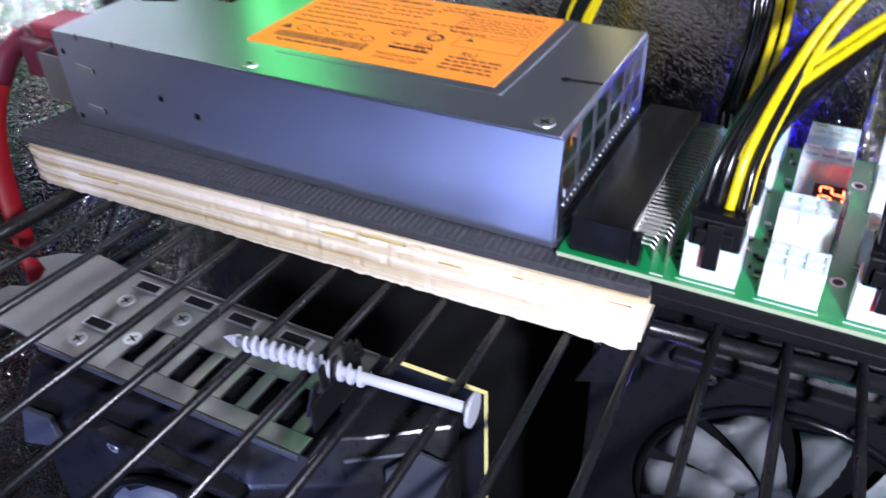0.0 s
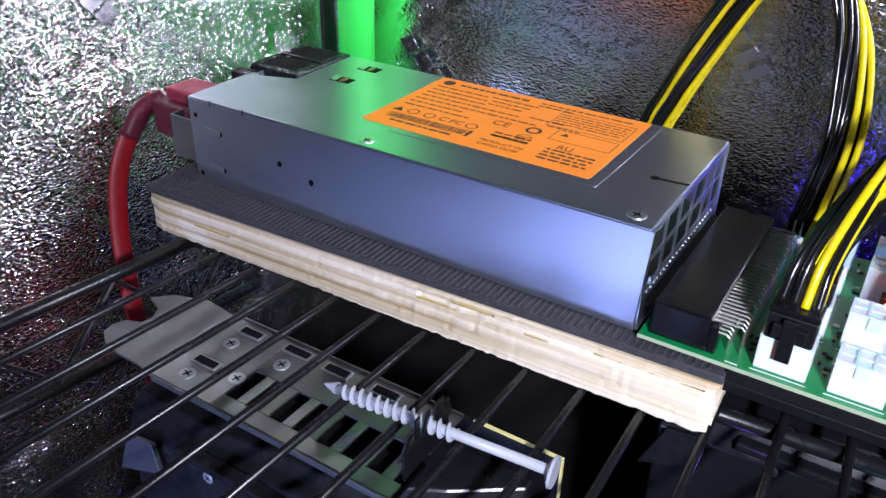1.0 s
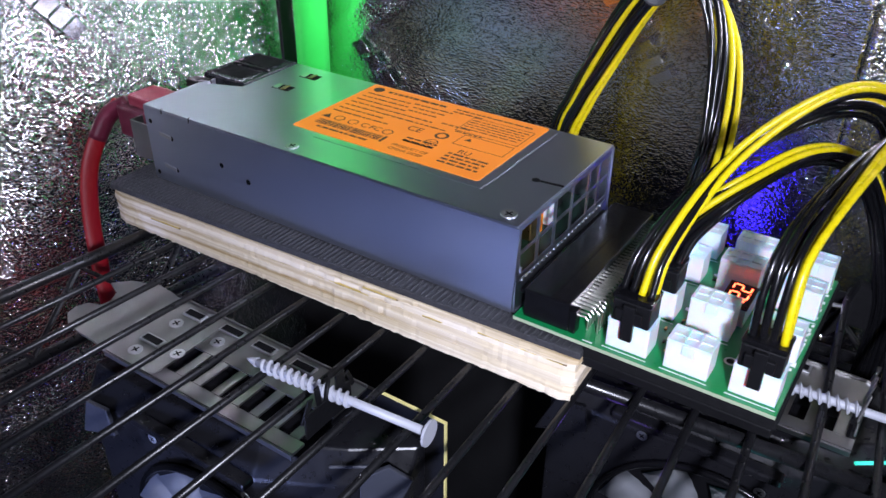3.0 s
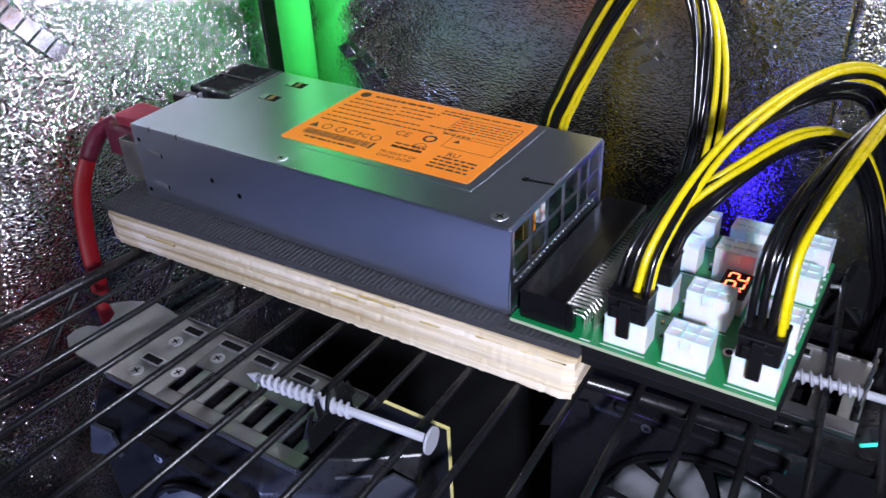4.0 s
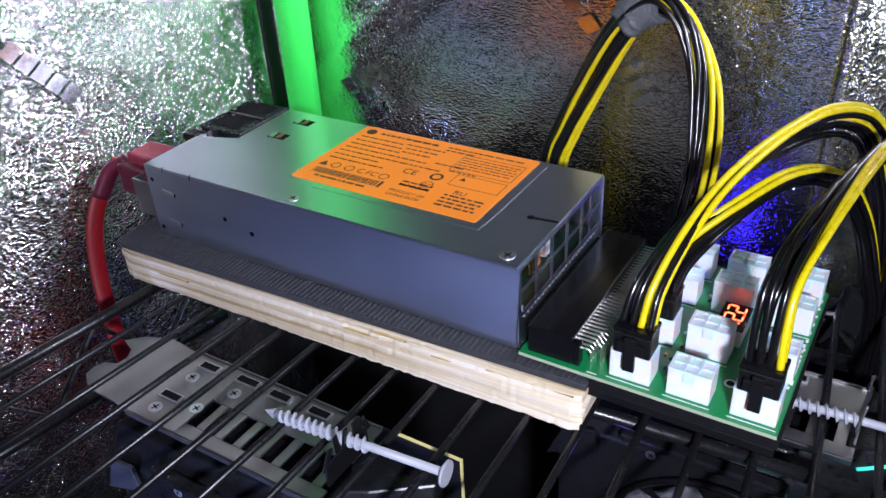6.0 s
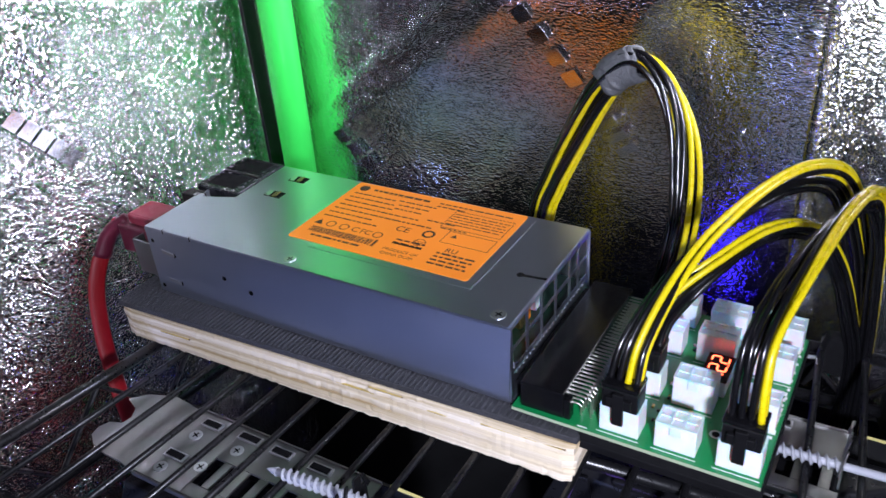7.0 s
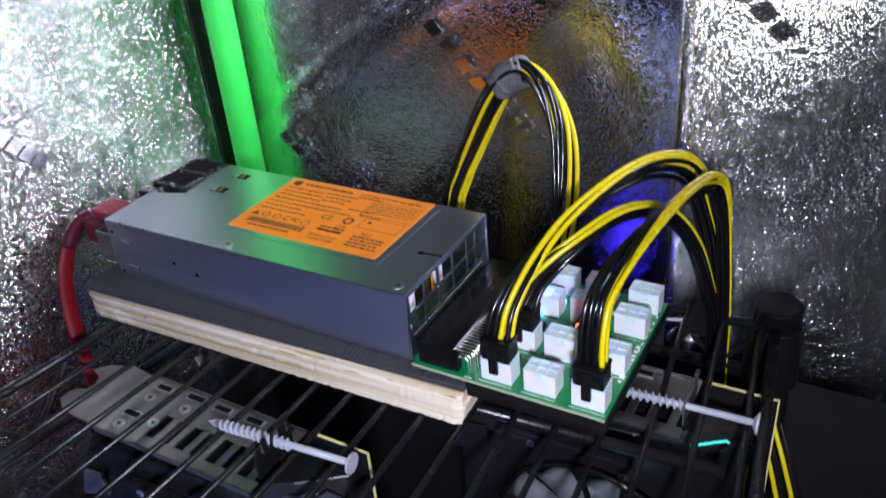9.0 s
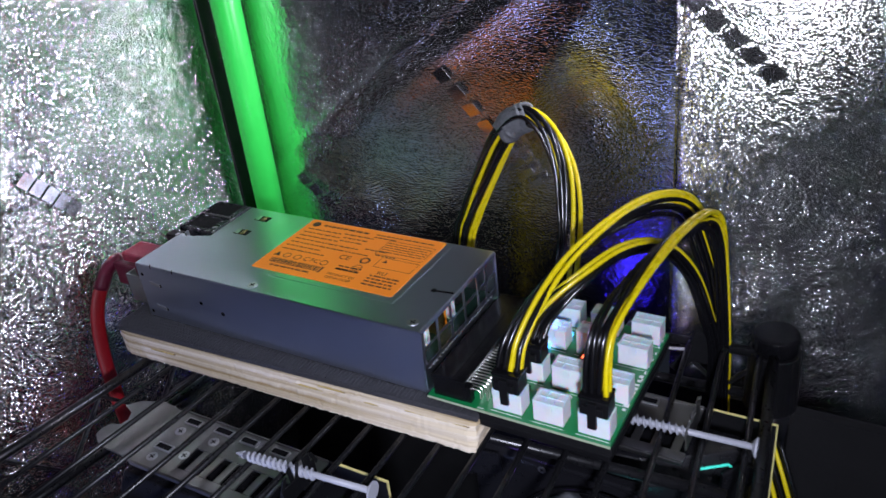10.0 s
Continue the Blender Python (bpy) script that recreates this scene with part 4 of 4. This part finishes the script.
    # moulded shroud: facets falling back towards the far end
    bm = bmesh.new()
    prof = [(0.026, -0.012), (0.060, -0.012), (0.120, -0.006), (0.150, 0.010), (0.172, 0.026)]
    top = [bm.verts.new((x, y + 0.008, -0.012)) for x, y in prof]
    mid = [bm.verts.new((x, y, -0.026)) for x, y in prof]
    low = [bm.verts.new((x, y, -0.215)) for x, y in prof]
    bt = [bm.verts.new((x, 0.0385, -0.012)) for x, y in (prof[0], prof[-1])]
    bl = [bm.verts.new((x, 0.0385, -0.215)) for x, y in (prof[0], prof[-1])]
    for a, b in ((top, mid), (mid, low)):
        for k in range(4):
            bm.faces.new((a[k], a[k + 1], b[k + 1], b[k]))
    bm.faces.new([*top, bt[1], bt[0]])
    bm.faces.new([*low, bl[1], bl[0]])
    bm.faces.new((bt[0], bt[1], bl[1], bl[0]))
    bm.faces.new((top[0], mid[0], low[0], bl[0], bt[0]))
    bm.faces.new((top[4], mid[4], low[4], bl[1], bt[1]))
    bmesh.ops.recalc_face_normals(bm, faces=bm.faces[:])
    bmesh.ops.bevel(bm, geom=bm.edges[:], offset=0.0010, segments=2, affect="EDGES", profile=0.5)
    sh = part("shroud", bm, SHROUD, g)
    part("accent", moved(prism([(-0.013, -0.012), (0.012, -0.002), (0.010, 0.012), (-0.004, 0.010)], 0, 0.002, bevel=0.0004), pose(0.034, -0.0135, -0.034, 90, 0, 0)), facet, sh)
    part("accent", moved(prism([(-0.010, -0.008), (0.004, -0.012), (0.011, 0.004), (0.002, 0.012), (-0.009, 0.006)], 0, 0.002, bevel=0.0004), pose(0.166, 0.0195, -0.024, 90, 0, 37)), facet, sh)
    part("accent", moved(prism([(-0.012, -0.012), (0.010, -0.012), (0.012, 0.008), (-0.006, 0.012)], 0, 0.002, bevel=0.0004), pose(0.156, 0.0125, -0.066, 90, 0, 37)), SHROUD, sh)
    part("light_strip", tube([(0.146, 0.0110, -0.0180), (0.161, 0.0215, -0.0180), (0.1715, 0.0250, -0.0290)], 0.0008, 6), accent, sh)
    for x, z in ((0.069, -0.027), (0.118, -0.034)):
        flat_screw((x, -0.0122 if x < 0.1 else -0.0085, z), (0, -1, 0), 0.0024, sh)
    part("ridge", box(0.055, 0.125, -0.0145, -0.0085, -0.0225, -0.0185, 0.001), SHROUD, sh)
    # fan in a round ring; a near-black disc paints the shade behind its blades
    cx, cz, R = 0.103, -0.084, 0.053
    yf = -0.0125
    f = part("fan", disc((cx, yf + 0.001, cz), (0, -1, 0), 0.017, 0.005, 32, bevel=0.0015), SHROUD_LITE, g)
    bm = bmesh.new()
    tube([(cx + R * math.cos(a), yf - 0.001, cz + R * math.sin(a)) for a in (2 * math.pi * k / 48 for k in range(49))], 0.0016, 8, bm)
    part("fan_ring", bm, BLACK_GLOSS, f, smooth=True)
    bl_me = None
    for k in range(11):
        bm = bmesh.new()
        rows = []
        for i in range(7):
            r = 0.0165 + (R - 0.0185) * i / 6
            row = []
            for s in (-1, 0, 1):
                a = 2 * math.pi * k / 11 + 0.25 * i / 6 + s * (0.25 - 0.02 * i / 6)
                row.append(bm.verts.new((cx + r * math.cos(a), yf - 0.001 - s * 0.0035, cz + r * math.sin(a))))
            rows.append(row)
        for a, b in zip(rows, rows[1:]):
            for j in range(2):
                bm.faces.new((a[j], a[j + 1], b[j + 1], b[j]))
        bmesh.ops.solidify(bm, geom=bm.faces[:], thickness=0.0008)
        part("blade", bm, FAN_GREY, f, smooth=True)
    part("duct_shade", disc((cx, yf + 0.0012, cz), (0, -1, 0), R, 0.0004, 48), DARK, f)
    return g


FAN_GREY = mat("grey_fan_blade", (0.30, 0.31, 0.33), 0.40, 0, 0.2, 60)
TEAL = mat("teal_light_strip", (0.05, 0.5, 0.45), 0.4, emit=(0.05, 0.8, 0.6, 0.6))
graphics_card("black graphics card hanging by its steel bracket under the shelf", (-0.186, -0.079, -0.030), SHROUD_LITE, SHROUD_LITE, BLACK)
graphics_card("black graphics card hanging under the green board beside the post", (-0.018, 0.037, -0.030), TEAL, SHROUD, STEEL_DARK)


# ---- plastic anchors that the cards hang from ----
def anchor(at, turn):
    a = thing("plastic_screw", "pale grey plastic screw lying across the shelf rods through a bracket", "screw", at, turn, group="hanger screws")
    part("shank", tube([(0.0015, 0, 0), (0.079, 0, 0)], 0.0017, 14), WHITE_PLASTIC, a, smooth=True)
    bm = bmesh.new()
    disc((0.0785, 0, 0), (1, 0, 0), 0.0025, 0.0016, 20, bm, r2=0.0052)
    disc((0.0800, 0, 0), (1, 0, 0), 0.0052, 0.0010, 20, bm)
    part("head", bm, WHITE_PLASTIC, a)
    turns, n = 14, 16
    bm = bmesh.new()
    last = None
    for k in range(turns * n + 1):
        ang = 2 * math.pi * k / n
        x = 0.001 + 0.0033 * k / n
        r = 0.0031 * min(1, 0.35 + k / (3.0 * n))
        c, s = math.cos(ang), math.sin(ang)
        ringv = [bm.verts.new((x - 0.0008, 0.0018 * c, 0.0018 * s)), bm.verts.new((x - 0.00012, r * c, r * s)), bm.verts.new((x + 0.00012, r * c, r * s)), bm.verts.new((x + 0.0008, 0.0018 * c, 0.0018 * s))]
        if last:
            for j in range(3):
                bm.faces.new((last[j], last[j + 1], ringv[j + 1], ringv[j]))
        last = ringv
    part("thread", bm, WHITE_PLASTIC, a)
    part("tip", disc((0.002, 0, 0), (-1, 0, 0), 0.0021, 0.005, 12, r2=0.0003), WHITE_PLASTIC, a)
    return a


anchor((-0.082, -0.0620, -0.0190), 4.5)
anchor((0.077, 0.0425, -0.0200), 2.5)
# loose yellow wires below the post
lw = thing("loose_wires", "thin yellow and black wires hanging below the shelf post", "wires")
for k in range(4):
    part("wire", tube(glide([(0.150 + 0.004 * k, 0.10, -0.06), (0.165 + 0.004 * k, 0.085, -0.09), (0.185 + 0.005 * k, 0.07, -0.15)]), 0.0013, 8), YELLOW if k % 2 == 0 else WIRE_BLACK, lw, smooth=True)
